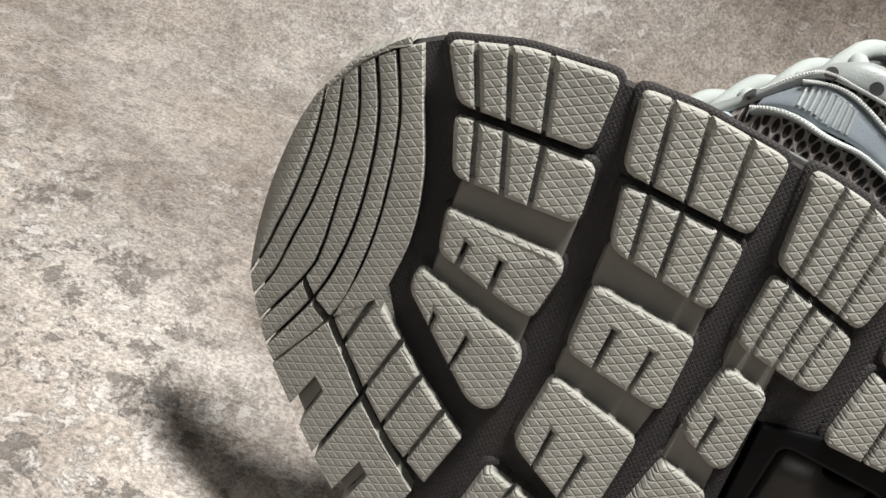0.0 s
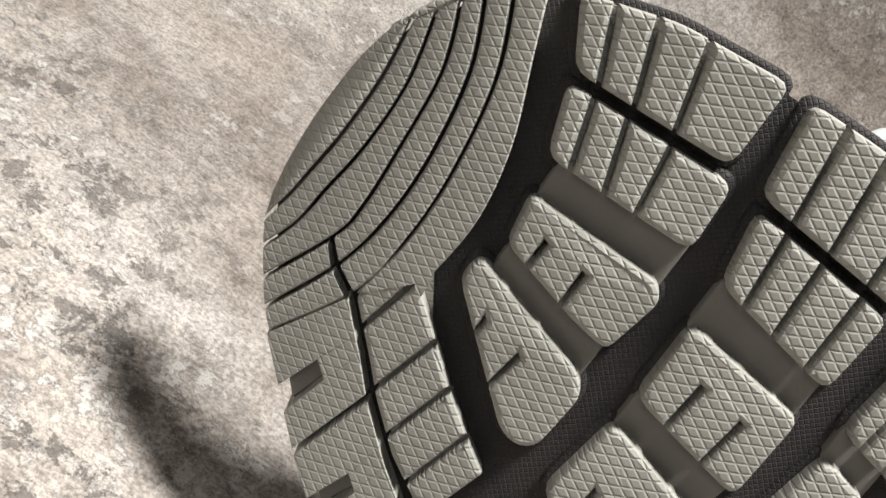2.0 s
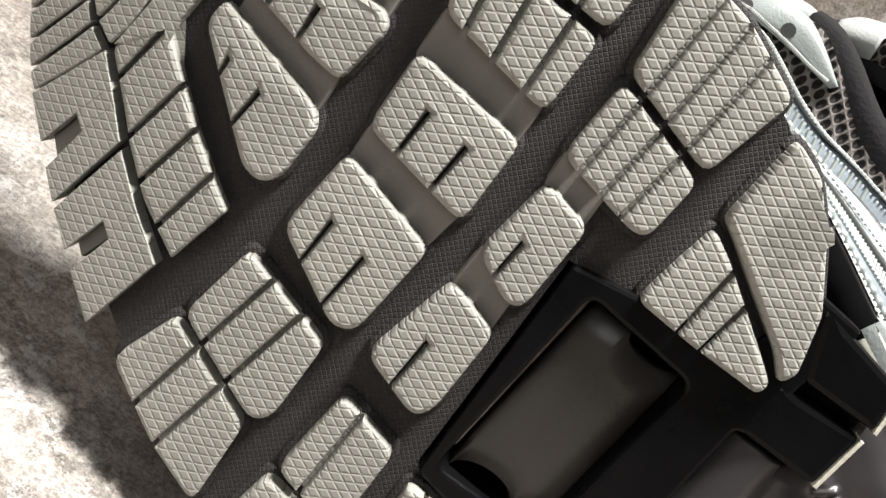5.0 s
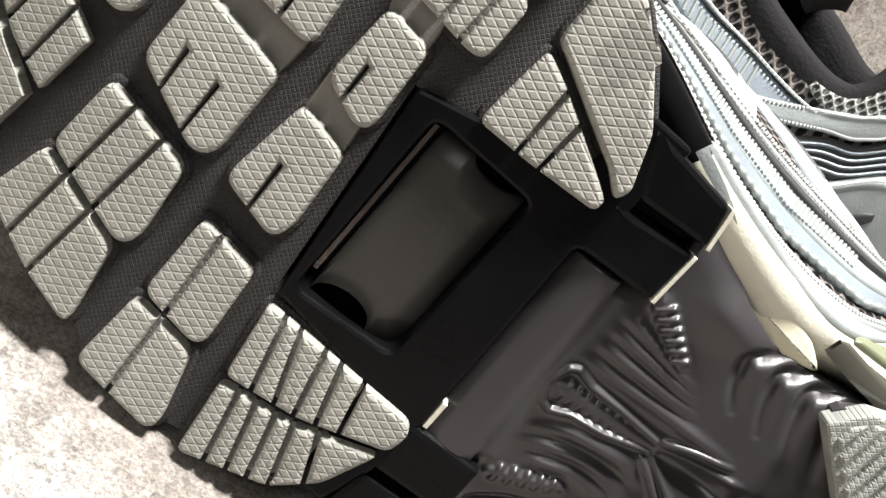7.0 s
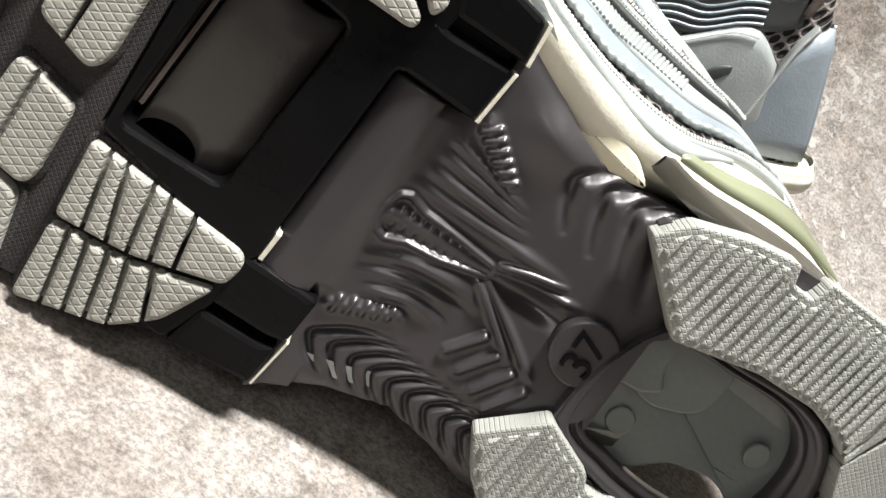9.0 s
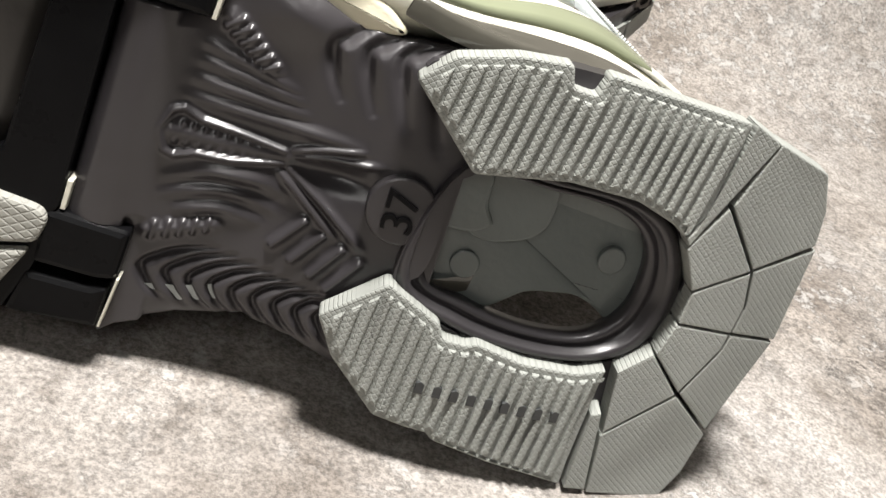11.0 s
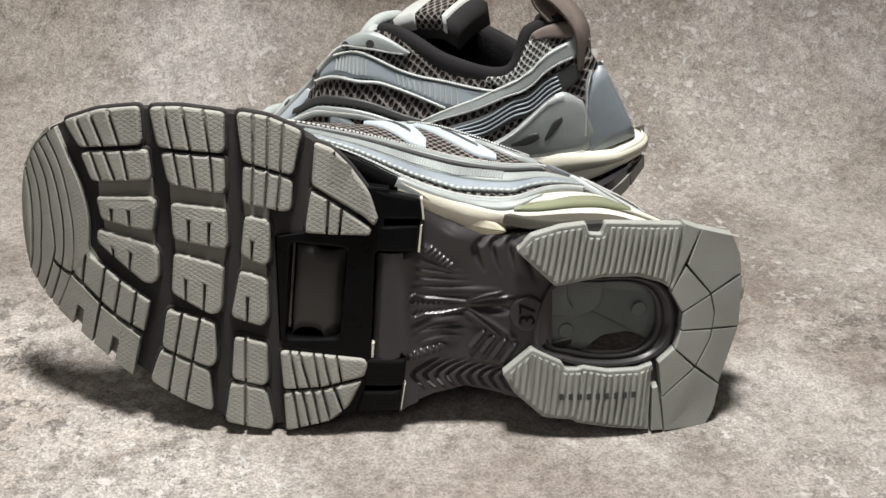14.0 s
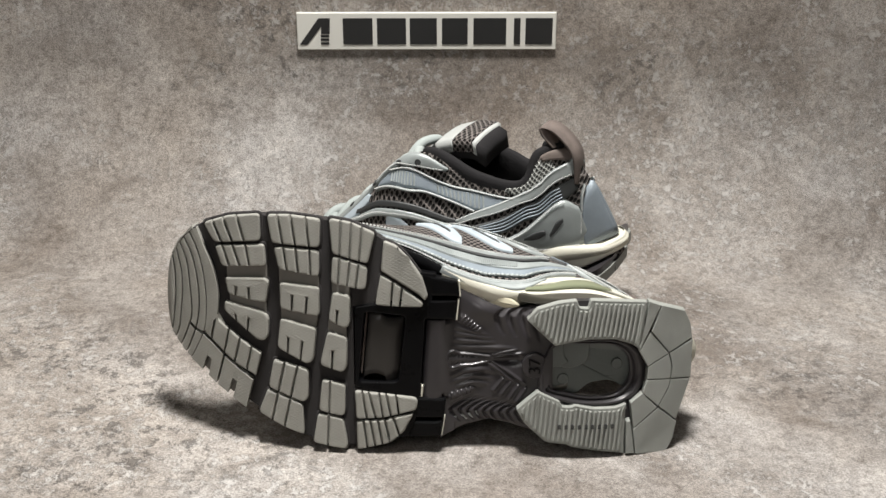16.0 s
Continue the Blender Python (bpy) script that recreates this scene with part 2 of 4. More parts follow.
def lug(parent, poly, cuts=(), slots=(), top=0.0, low=-5.0, r=2.2, bevel=0.9, gap=0.9, material=None, name="tread_lug", depth=3.2, label=""):
    bm = bmesh.new()
    whole = rounded(ccw(list(poly)), r)
    pieces = [whole]
    for p, q in cuts:
        pieces = [c for one in pieces for c in (clip(one, p, q, 1, gap), clip(one, p, q, -1, gap)) if len(c) > 2]
    if cuts:
        prism(bm, inset(whole, 0.3), top - depth, low, 0.2)
    for p, q in slots:
        pieces = [slotted(one, p, q, gap) for one in pieces]
    for one in pieces:
        prism(bm, one, top, top - depth - 0.3 if cuts else low, bevel, taper=0.0 if cuts else 0.35)
    return part(name, bm, material or LUG, parent, label)


def between(points, u):
    for (a, x), (b, y) in zip(points, points[1:]):
        if u <= b:
            return x + (y - x) * max(0.0, (u - a) / (b - a))
    return points[-1][1]


def slab(bm, u0, u1, lo, hi, top, low, nu=24, nv=10, place=at):
    """A plate between two edges lo(u) and hi(u), curved with the sole; top(u, v) gives its surface."""
    grid = {}
    for i in range(nu + 1):
        u = u0 + (u1 - u0) * i / nu
        a, b = lo(u), hi(u)
        for j in range(nv + 1):
            v = a + (b - a) * j / nv
            grid[i, j, 0] = bm.verts.new(place(u, v, top(u, v)))
            grid[i, j, 1] = bm.verts.new(place(u, v, low))
    for i in range(nu):
        for j in range(nv):
            for k in (0, 1):
                bm.faces.new((grid[i, j, k], grid[i + 1, j, k], grid[i + 1, j + 1, k], grid[i, j + 1, k]))
    for i in range(nu):
        for j in (0, nv):
            bm.faces.new((grid[i, j, 0], grid[i + 1, j, 0], grid[i + 1, j, 1], grid[i, j, 1]))
    for j in range(nv):
        for i in (0, nu):
            bm.faces.new((grid[i, j, 0], grid[i, j + 1, 0], grid[i, j + 1, 1], grid[i, j, 1]))


def rod(bm, path, radius, n=8, cap=True):
    """A round rod along points; radius may be a function of the share of the way."""
    pts = [Vector(p) for p in path]
    loops = []
    for i, p in enumerate(pts):
        d = (pts[min(i + 1, len(pts) - 1)] - pts[max(i - 1, 0)]).normalized()
        side = d.cross(Vector((0.31, 0.87, 0.39))).normalized()
        up = side.cross(d)
        rad = radius(i / max(1, len(pts) - 1)) if callable(radius) else radius
        loops.append([bm.verts.new(p + (side * math.cos(a) + up * math.sin(a)) * rad) for a in (2 * math.pi * k / n for k in range(n))])
    for a, b in zip(loops, loops[1:]):
        for k in range(n):
            bm.faces.new((a[k], a[(k + 1) % n], b[(k + 1) % n], b[k]))
    if cap:
        bm.faces.new(loops[0][::-1])
        bm.faces.new(loops[-1])


def smooth_path(points, n=8, closed=False):
    """Catmull-Rom through points of any size."""
    out, m = [], len(points)
    for i in range(m if closed else m - 1):
        if closed:
            p = [Vector(points[(i + k) % m]) for k in (-1, 0, 1, 2)]
        else:
            p = [Vector(points[max(0, min(m - 1, i + k))]) for k in (-1, 0, 1, 2)]
        for j in range(n):
            t = j / n
            out.append(0.5 * (2 * p[1] + (p[2] - p[0]) * t + (2 * p[0] - 5 * p[1] + 4 * p[2] - p[3]) * t * t + (3 * p[1] - p[0] - 3 * p[2] + p[3]) * t**3))
    if not closed:
        out.append(Vector(points[-1]))
    return out


# ---- the place: a sheet that sweeps up into a wall, in a plain room ----
def build_backdrop():
    profile = [(-1.45, 0.0), (-0.6, 0.0), (-0.2, 0.0), (0.1, 0.0), (0.265, 0.0)]
    profile += [(0.265 + 0.125 * math.sin(a), 0.125 - 0.125 * math.cos(a)) for a in (radians(5.5 * k) for k in range(1, 17))]
    profile += [(0.391, 0.25), (0.393, 0.6), (0.395, 1.0)]
    bm = bmesh.new()
    xs = [-1.45 + 0.29 * i for i in range(11)]
    # the sheet lies a little out of level
    rows = [[bm.verts.new((x, y, z - 0.035 * (x + 0.05))) for x in xs] for y, z in profile]
    back = [[bm.verts.new((x, y + (0.004 if z > 0 else 0), z - 0.004 - 0.035 * (x + 0.05))) for x in xs] for y, z in profile]
    for g in (rows, back):
        for a, b in zip(g, g[1:]):
            for i in range(len(xs) - 1):
                bm.faces.new((a[i], a[i + 1], b[i + 1], b[i]))
    ob = part("floor", bm, CONCRETE, None, smooth=True)
    tagged(ob, "worn grey-brown concrete sheet that sweeps up into a wall", "backdrop", kind="structure")
    for name, size, place in (("wall_west", (0.05, 3, 2.0), (-1.5, 0, 1)), ("wall_east", (0.05, 3, 2.0), (1.5, 0, 1)), ("wall_south", (3, 0.05, 2.0), (0, -1.5, 1)), ("wall_north", (3, 0.05, 2.0), (0, 0.56, 1)), ("ceiling", (3.1, 3.1, 0.05), (0, 0, 2.03))):
        bm = bmesh.new()
        bmesh.ops.create_cube(bm, size=1)
        bmesh.ops.scale(bm, vec=size, verts=bm.verts)
        bmesh.ops.translate(bm, vec=place, verts=bm.verts)
        tagged(part(name, bm, PLASTER, None), "plain grey plaster room surface", "wall" if "wall" in name else "ceiling", kind="structure")


build_backdrop()


# ---- the sole ----
TOP_EDGE = [(-140, 104), (-132, 116), (-124, 121), (-108, 126), (-90, 127), (-60, 125.5), (-45, 123), (-32, 117), (-20, 109), (-8, 95), (-2, 88)]
LOW_EDGE = [(-140, 60), (-134, 51), (-118, 37.5), (-101, 25.5), (-81, 14), (-66, 6.5), (-48, 3), (-30, 4.5), (-15, 14), (-2, 18)]


def build_forefoot(shoe):
    bm = bmesh.new()
    slab(bm, -139, -44.5, lambda u: between(LOW_EDGE, u) + 0.6, lambda u: between(TOP_EDGE, u) - 0.6, lambda u, v: -4.2, -15.0, 32, 14)
    for u1, lo, hi in ((-9.0, lambda u: 79.0, lambda u: between(TOP_EDGE, u) - 0.6), (-15.0, lambda u: between(LOW_EDGE, u) + 0.6, lambda u: 36.5)):
        slab(bm, -44.6, u1, lo, hi, lambda u, v: -4.2, -15.0, 10, 6)
    part("forefoot_plate", bm, BASE, shoe, "charcoal rubber plate under the tread")

    def row(poly, *cuts, **more):
        block = lug(shoe, poly, cuts, **more)
        bm = bmesh.new()
        prism(bm, rounded(inset(ccw(list(poly)), -1.25), 3.0), -3.3, -5.0, 0.8)
        part("lug_rim", bm, BASE, block, "raised charcoal lip round the block", True)

    # column behind the toe
    row([(-123.0, 121.2), (-108.8, 125.8), (-91.9, 127.6), (-91.8, 113.5), (-117.2, 111.4)], ((-117.6, 122.1), (-113.1, 111.7)), ((-111.6, 124.1), (-107.2, 112.1)), ((-104, 125.2), (-100.6, 112.5)))
    row([(-117.0, 109.5), (-89.8, 111.7), (-89, 100.4), (-113.2, 98.8)], ((-112.7, 110.2), (-109.3, 99.1)), ((-107.2, 110.8), (-103.4, 99.3)), ((-100, 111.4), (-98.1, 99.5)))
    row([(-111.8, 92.9), (-89.9, 94), (-87.9, 91.7), (-89.8, 81), (-95.5, 81.4), (-110.4, 84.4)], bevel=0.9, slots=[((-105.9, 88.5), (-106.1, 83.8)), ((-98.9, 88.3), (-98.9, 82.5))], r=1.6)
    row([(-112.3, 80.3), (-91.2, 75.9), (-88.5, 73), (-89.2, 62.4), (-91.7, 60.4), (-95, 60.8), (-113.0, 75.4)], slots=[((-106.5, 73.2), (-106.6, 70)), ((-99.3, 72), (-100.2, 65.2))], r=1.8)
    # second column
    row([(-88, 127.3), (-76.6, 127.6), (-60.2, 125.5), (-61, 110.7), (-85.7, 112.7)], ((-82.2, 126), (-80.1, 111.9)), ((-75.5, 125.9), (-73.5, 111.6)), ((-67.7, 125.3), (-66.5, 111)))
    row([(-84.7, 110.8), (-61.1, 109.0), (-61.6, 95.5), (-82.5, 99.1)], ((-79.9, 111.2), (-78.2, 98.2)), ((-73.5, 110.8), (-72.4, 97.4)), ((-66.2, 110), (-65.9, 96.2)))
    row([(-82.2, 92), (-61.7, 89.9), (-62, 74.5), (-82.1, 78.1)], slots=[((-75.7, 85.5), (-76.2, 77.3)), ((-68, 84.5), (-68.9, 75.4))])
    row([(-82.2, 73), (-63.5, 68.2), (-65.5, 50.5), (-69.1, 48.9), (-84.2, 57.2)], slots=[((-78.3, 62.7), (-79.4, 53.4)), ((-71, 60.9), (-72.3, 50.4))])
    row([(-86.5, 50.6), (-68.1, 45.8), (-68.4, 30.4), (-71.1, 27.9), (-89.6, 35.4)], ((-80.9, 47.9), (-88.1, 17.1)), ((-74.2, 45.6), (-81.6, 13.8)))
    row([(-90.2, 34.2), (-71.3, 26.8), (-71, 10), (-81.6, 13.8), (-95.4, 21.3)], ((-80.9, 47.9), (-88.1, 17.1)), ((-74.2, 45.6), (-81.6, 13.8)))
    # third column
    row([(-55.8, 125.8), (-44.9, 123.8), (-32.4, 118.2), (-36.4, 102.1), (-54.6, 107.7)], ((-49.9, 122.8), (-50.7, 107.2)), ((-44.5, 121.3), (-45.7, 105.2)), ((-39.1, 120.1), (-40.8, 103.6)))
    row([(-54.4, 106.2), (-36.4, 100.4), (-37.5, 89.4), (-40, 88.6), (-55.4, 92)], ((-50.7, 105.4), (-51.8, 92)), ((-45.5, 103.6), (-47, 90.9)), ((-40.8, 102.4), (-42.7, 89.4)))
    row([(-54.7, 87.4), (-45.6, 85.3), (-46.4, 69.3), (-48.9, 68.1), (-57, 72.4)], slots=[((-52.4, 77.6), (-53.1, 70.1))])
    row([(-57.5, 66.3), (-47.5, 63.2), (-48.1, 47), (-50.3, 44.3), (-61.9, 48.5)], slots=[((-55.2, 55.9), (-56.2, 45.4))])
    row([(-61, 40.6), (-48.9, 37.5), (-49.2, 22.1), (-51.3, 20.6), (-62.9, 23.7)], ((-56.8, 39.6), (-58.7, 4.4)))
    row([(-63.5, 22), (-50.3, 19.2), (-48, 4.4), (-49.5, 2.2), (-66.4, 5.9)], ((-56.8, 39.6), (-58.7, 4.4)))
    # last column, above and below the window
    row([(-28, 114), (-22, 111.6), (-15.7, 105.1), (-8.5, 95), (-5.6, 85.2), (-7.1, 82.6), (-10.6, 86.2), (-29.6, 98.6)], slots=[((-22.7, 99.6), (-21.2, 110)), ((-19.5, 96.5), (-15.8, 105))], r=1.2)
    row([(-29.9, 96.3), (-25, 93.6), (-12, 84.6), (-8, 81.6), (-8.6, 79.2), (-22.3, 79.6), (-32.7, 80.5), (-31.5, 88.2)], ((-23.6, 92.1), (-24.7, 79.7)), ((-18.7, 89.4), (-20.1, 79.4)), r=1.4)
    row([(-44, 34.3), (-25.7, 32.1), (-12.4, 30.5), (-10.9, 28.4), (-12.1, 23.7), (-28.8, 19.6), (-43.3, 19)], ((-39.9, 31.5), (-38, 18.8)), ((-36.3, 31.2), (-33.3, 18.8)), ((-31, 30.6), (-29.4, 18.8)), ((-27.2, 29.6), (-25.2, 19.4)), ((-22.2, 29), (-21, 20.3)), r=1.6)
    row([(-43.3, 17.6), (-28.8, 18), (-13, 22.2), (-18.4, 11.9), (-25.9, 5.7), (-43, 1.9)], ((-39.5, 16.6), (-37.9, 2.7)), ((-35.9, 16.6), (-33.8, 3.8)), ((-31.9, 16.6), (-30, 4.7)), ((-28.2, 16.6), (-26.2, 6.9)), ((-23.4, 17.5), (-21.4, 11)), r=1.6)
    # recessed rubber bridges between the blocks, their shade put into a darker grey
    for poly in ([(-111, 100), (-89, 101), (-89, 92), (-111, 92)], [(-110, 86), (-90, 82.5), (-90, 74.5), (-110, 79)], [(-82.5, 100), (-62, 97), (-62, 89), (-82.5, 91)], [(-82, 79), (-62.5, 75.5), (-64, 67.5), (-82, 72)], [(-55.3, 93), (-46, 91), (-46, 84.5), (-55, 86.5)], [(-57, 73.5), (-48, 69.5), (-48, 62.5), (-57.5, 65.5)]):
        lug(shoe, poly, top=-2.7, low=-5.0, r=0.8, bevel=0.3, material=WEB, name="recess_bridge", label="lower rubber bridge, shade put into its darker grey")


# the sipes of the toe cap, from its inner edge out to the front, top to bottom
SIPES = [
    [(-126.6, 118.8), (-123.0, 109.4), (-118.0, 96.8), (-115.8, 84.2), (-116.8, 71.8)],
    [(-131.2, 115.6), (-125.9, 103.3), (-123.2, 87.6), (-123.0, 74.4), (-124.9, 62.2), (-132.7, 46.9)],
    [(-134.6, 112.6), (-129.9, 101.8), (-127.5, 87.4), (-127.5, 75.1), (-129.6, 64.1), (-135.8, 49.4)],
    [(-137.3, 109.6), (-133.5, 99.1), (-132.2, 84.5), (-131.8, 73.7), (-132.9, 67.0), (-138.8, 53.0)],
    [(-139.6, 106.0), (-137.0, 94.2), (-137.0, 81.6), (-138.4, 71.3), (-139.5, 63.5), (-141.9, 57.0)],
    [(-142.0, 102.1), (-141.0, 92.0), (-141.3, 80.5), (-142.4, 71.4), (-143.0, 66.8), (-144.3, 60.6)],
    [(-143.2, 101.4), (-145.4, 92.0), (-146.4, 80.5), (-146.2, 71.4), (-145.6, 66.0), (-144.8, 61.4)],
]


def build_toe(shoe):
    """The toe cap: long curved ribs that sweep from the top down to the front edge."""
    def band(one, two, first, last, left):
        bm = bmesh.new()
        a, b = [Vector(p) for p in smooth_path(one, 8)][first:last], [Vector(p) for p in smooth_path(two, 8)][first:last]
        rows = []
        for p, q in zip(a, b):
            d = (q - p)
            wide = max(d.length, 0.9)
            d.normalize()
            g, e = 0.34, 0.34
            row = []
            prof = [(g, -5.0), (g, -0.45), (g + 0.35, 0.0), (wide / 2, 0.1), (wide - e - 0.35, 0.0), (wide - e, -0.45), (wide - e, -5.0)]
            if left:
                prof = [(g, -3.2), (g, -0.45), (g + 0.35, 0.0), (wide / 2, -0.1), (wide, -1.0), (wide + 0.7, -4.0), (wide + 0.4, -13.0)]
            for s, w in prof:
                x = p + d * s
                row.append(bm.verts.new(at(x.x, x.y, w)))
            rows.append(row)
        for p, q in zip(rows, rows[1:]):
            for i in range(6):
                bm.faces.new((p[i], p[i + 1], q[i + 1], q[i]))
        bm.faces.new(rows[0])
        bm.faces.new(rows[-1][::-1])
        part("toe_rib", bm, LUG, shoe, smooth=left)

    band(SIPES[0], SIPES[1][:5], 0, 40, False)
    for k in (1, 2):
        band(SIPES[k], SIPES[k + 1], 0, 33, False)
        band(SIPES[k], SIPES[k + 1], 33, 41, False)
    band(SIPES[3], SIPES[4], 0, 41, False)
    band(SIPES[4], SIPES[5], 0, 41, False)
    band(SIPES[5], SIPES[6], 0, 41, True)
    # cap of rubber over the top front of the toe
    lug(shoe, [(-128.6, 118.6), (-132.6, 116.2), (-138.5, 110.6), (-143.0, 102.4), (-141.2, 102.8), (-136.6, 110.4), (-131.4, 116.2)], r=0.6, low=-13.0)
    # two bands along the lower edge, parted by the long diagonal groove
    lug(shoe, [(-116.9, 73.6), (-117.4, 70.4), (-110.2, 65.0), (-104.5, 60.6), (-98, 56.4), (-93, 53.4), (-96.3, 41.2), (-105.6, 45.8), (-112.6, 51.2), (-117.0, 55.4), (-124.3, 61.8), (-124.0, 64.6)], (((-118.3, 70.3), (-121.3, 56.5)), ((-110.4, 64.8), (-113.8, 51.8)), ((-104.5, 60.7), (-108, 47.3)), ((-98.2, 56.5), (-101.5, 43))), r=0.6, top=-0.03)
    inner = [(-125.4, 60.8), (-120.9, 56.8), (-118.7, 54.9), (-114.4, 50.7), (-113.4, 49.8), (-107.9, 45.5), (-105.6, 43.8), (-98.0, 38.8)]
    rim = [(-133.0, 46.3), (-126.6, 41.2), (-123.3, 38.4), (-118.9, 34.8), (-118.0, 34.1), (-112.4, 30.1), (-109.6, 28.1), (-102.4, 23.0)]
    deep = {1: (-123.8, 49.4), 2: (-121.1, 47.6), 5: (-109.4, 38.6), 6: (-106.9, 36.8)}
    for k in (0, 2, 4, 6):
        poly = [inner[k], inner[k + 1]] + ([deep[k + 1]] if k + 1 in deep else []) + [rim[k + 1], rim[k]] + ([deep[k]] if k in deep else [])
        lug(shoe, poly, r=0.05, bevel=0.16, low=-8.0)
    for k in (1, 5):
        lug(shoe, [inner[k], inner[k + 1], deep[k + 1], deep[k]], r=0.05, bevel=0.16, low=-8.0)
    # notch floors take the darkened rubber, painting in the shade of their depth
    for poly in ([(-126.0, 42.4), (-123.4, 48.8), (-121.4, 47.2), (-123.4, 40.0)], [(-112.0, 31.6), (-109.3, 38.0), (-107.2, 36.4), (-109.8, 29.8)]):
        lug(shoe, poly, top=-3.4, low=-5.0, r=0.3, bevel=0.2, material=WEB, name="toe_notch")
    # base behind the sipes; its darker tone paints the shade in the grooves
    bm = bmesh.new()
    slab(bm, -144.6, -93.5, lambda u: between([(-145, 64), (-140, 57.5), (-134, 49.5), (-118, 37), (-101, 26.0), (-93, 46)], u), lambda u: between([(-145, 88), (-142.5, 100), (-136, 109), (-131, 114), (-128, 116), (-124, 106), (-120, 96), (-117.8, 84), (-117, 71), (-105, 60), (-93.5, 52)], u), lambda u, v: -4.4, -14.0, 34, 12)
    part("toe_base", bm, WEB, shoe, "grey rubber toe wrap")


def holed(bm, poly, hole, top, low, bevel, depth):
    """A plate with one opening: softened outer edge, softened rim, walls down into the opening."""
    poly, hole = ccw(list(poly)), ccw(list(hole))
    outer = [[bm.verts.new(at(u, v, w)) for u, v in ring] for ring, w in ((poly, low), (poly, top - bevel), (inset(poly, bevel * 0.3), top - bevel * 0.3), (inset(poly, bevel), top))]
    inner = [[bm.verts.new(at(u, v, w)) for u, v in ring] for ring, w in ((inset(hole, 0.4), depth), (hole, top - bevel), (inset(hole, -bevel * 0.3), top - bevel * 0.3), (inset(hole, -bevel), top))]
    for loops in (outer, inner):
        for a, b in zip(loops, loops[1:]):
            for i in range(len(a)):
                bm.faces.new((a[i], a[(i + 1) % len(a)], b[(i + 1) % len(a)], b[i]))
    edges = [bm.edges.get((l[i], l[(i + 1) % len(l)])) for l in (outer[-1], inner[-1]) for i in range(len(l))]
    bmesh.ops.triangle_fill(bm, edges=edges, use_beauty=True)


def build_hinge(shoe):
    """Black plastic window frame, dark film behind it, and the hinge that joins forefoot and shank."""
    bm = bmesh.new()
    outline = [(-43.8, 36.2), (-43.8, 79.2), (-34, 80.6), (-14, 84), (-10, 97.5), (-1, 96.5), (-3.2, 83.5), (-5.2, 72.4), (-7.0, 72.2), (-9.8, 30.2), (-11.2, 29), (-12, 18.5), (-16.5, 8.0), (-23, 9), (-22, 31)]
    hole = rounded([(-42.0, 38.8), (-38.6, 76.6), (-17.2, 74.0), (-21.4, 38.4)], 2.4, 5)
    holed(bm, rounded(outline, 1.2), hole, -2.4, -15.0, 0.8, -13.0)
    part("window_frame", bm, BLACK, shoe, "glossy black plastic frame round the arch window")
    # floor of the window, a bowed film on it and a tan edge beside the film
    bm = bmesh.new()
    prism(bm, inset(ccw(hole), -2.0), -12.6, -15.5, 0.2)
    part("window_floor", bm, BLACK, shoe, "black floor of the window")

    def skew(u, v, w):
        return at(u + (v - 57) * 0.1, v, w)

    def notch(u):
        k = (u + 38.0) / 12.0
        return 4.2 * math.sqrt(max(0.0, 1 - ((k - 0.5) / 0.5) ** 2)) if 0 < k < 1 else 0.0

    bm = bmesh.new()
    slab(bm, -38.0, -19.4, lambda u: 38.6 + notch(u), lambda u: 75.6 - notch(-57.4 - u) * 0.8, lambda u, v: -10.6 + 6.2 * math.sqrt(max(0.0, 1 - ((u + 29.6) / 11.2) ** 2)), -12.8, 40, 6, skew)
    part("window_film", bm, PANEL, shoe, "smooth dark bowed film", True)
    bm = bmesh.new()
    slab(bm, -39.8, -38.9, lambda u: 42.0, lambda u: 75.0, lambda u, v: -8.0, -12.8, 2, 6, skew)
    part("film_edge", bm, SUEDE, shoe, "thin tan edge beside the film")

    def knuckle(poly, top):
        bm = bmesh.new()
        prism(bm, rounded(ccw(poly), 1.1, 4), top, -17.0, 1.3)
        part("hinge_knuckle", bm, BLACK, shoe)

    knuckle([(-8.5, 96.6), (9.6, 92.6), (10.7, 84.6), (-3.6, 84.8)], -2.0)
    knuckle([(-6.5, 83.0), (-2.5, 82.4), (9.9, 82.6), (8.7, 71.8), (-6.5, 72.5)], -2.2)
    knuckle([(-12.6, 30.2), (3.7, 29.2), (2.7, 19.3), (-1.0, 18.6), (-12.8, 19.0)], -2.2)
    knuckle([(-13.5, 17.2), (-2.0, 17.0), (2.0, 17.6), (1.0, 8.8), (-16.2, 8.2)], -2.0)
    for corners in ([(10.8, 84.4), (11.6, 84.4), (11.0, 92.4), (10.2, 92.4)], [(10.0, 82.4), (10.8, 82.4), (9.7, 71.8), (8.9, 71.8)], [(-9.6, 30.4), (-8.7, 30.4), (-8.2, 36.2), (-9.2, 36.2)], [(2.9, 19.4), (3.4, 19.4), (1.7, 8.9), (1.2, 8.9)]):
        bm = bmesh.new()
        prism(bm, corners, -2.9, -8.0, 0.15)
        part("hinge_seam", bm, CREAM, shoe, "thin cream seam strip")
    # drop of the rim beside the outer knuckles
    for corners in ([(-14, 96), (-20, 107), (-28, 113.5), (-30, 112), (-14, 92)], [(-17, 8.6), (-26, 5.4), (-30, 5.6), (-22, 12)]):
        bm = bmesh.new()
        prism(bm, rounded(ccw(corners), 1.5), -3.2, -17.0, 1.0)
        part("frame_shoulder", bm, BLACK, shoe, "black shoulder of the frame")


RIDGES = []


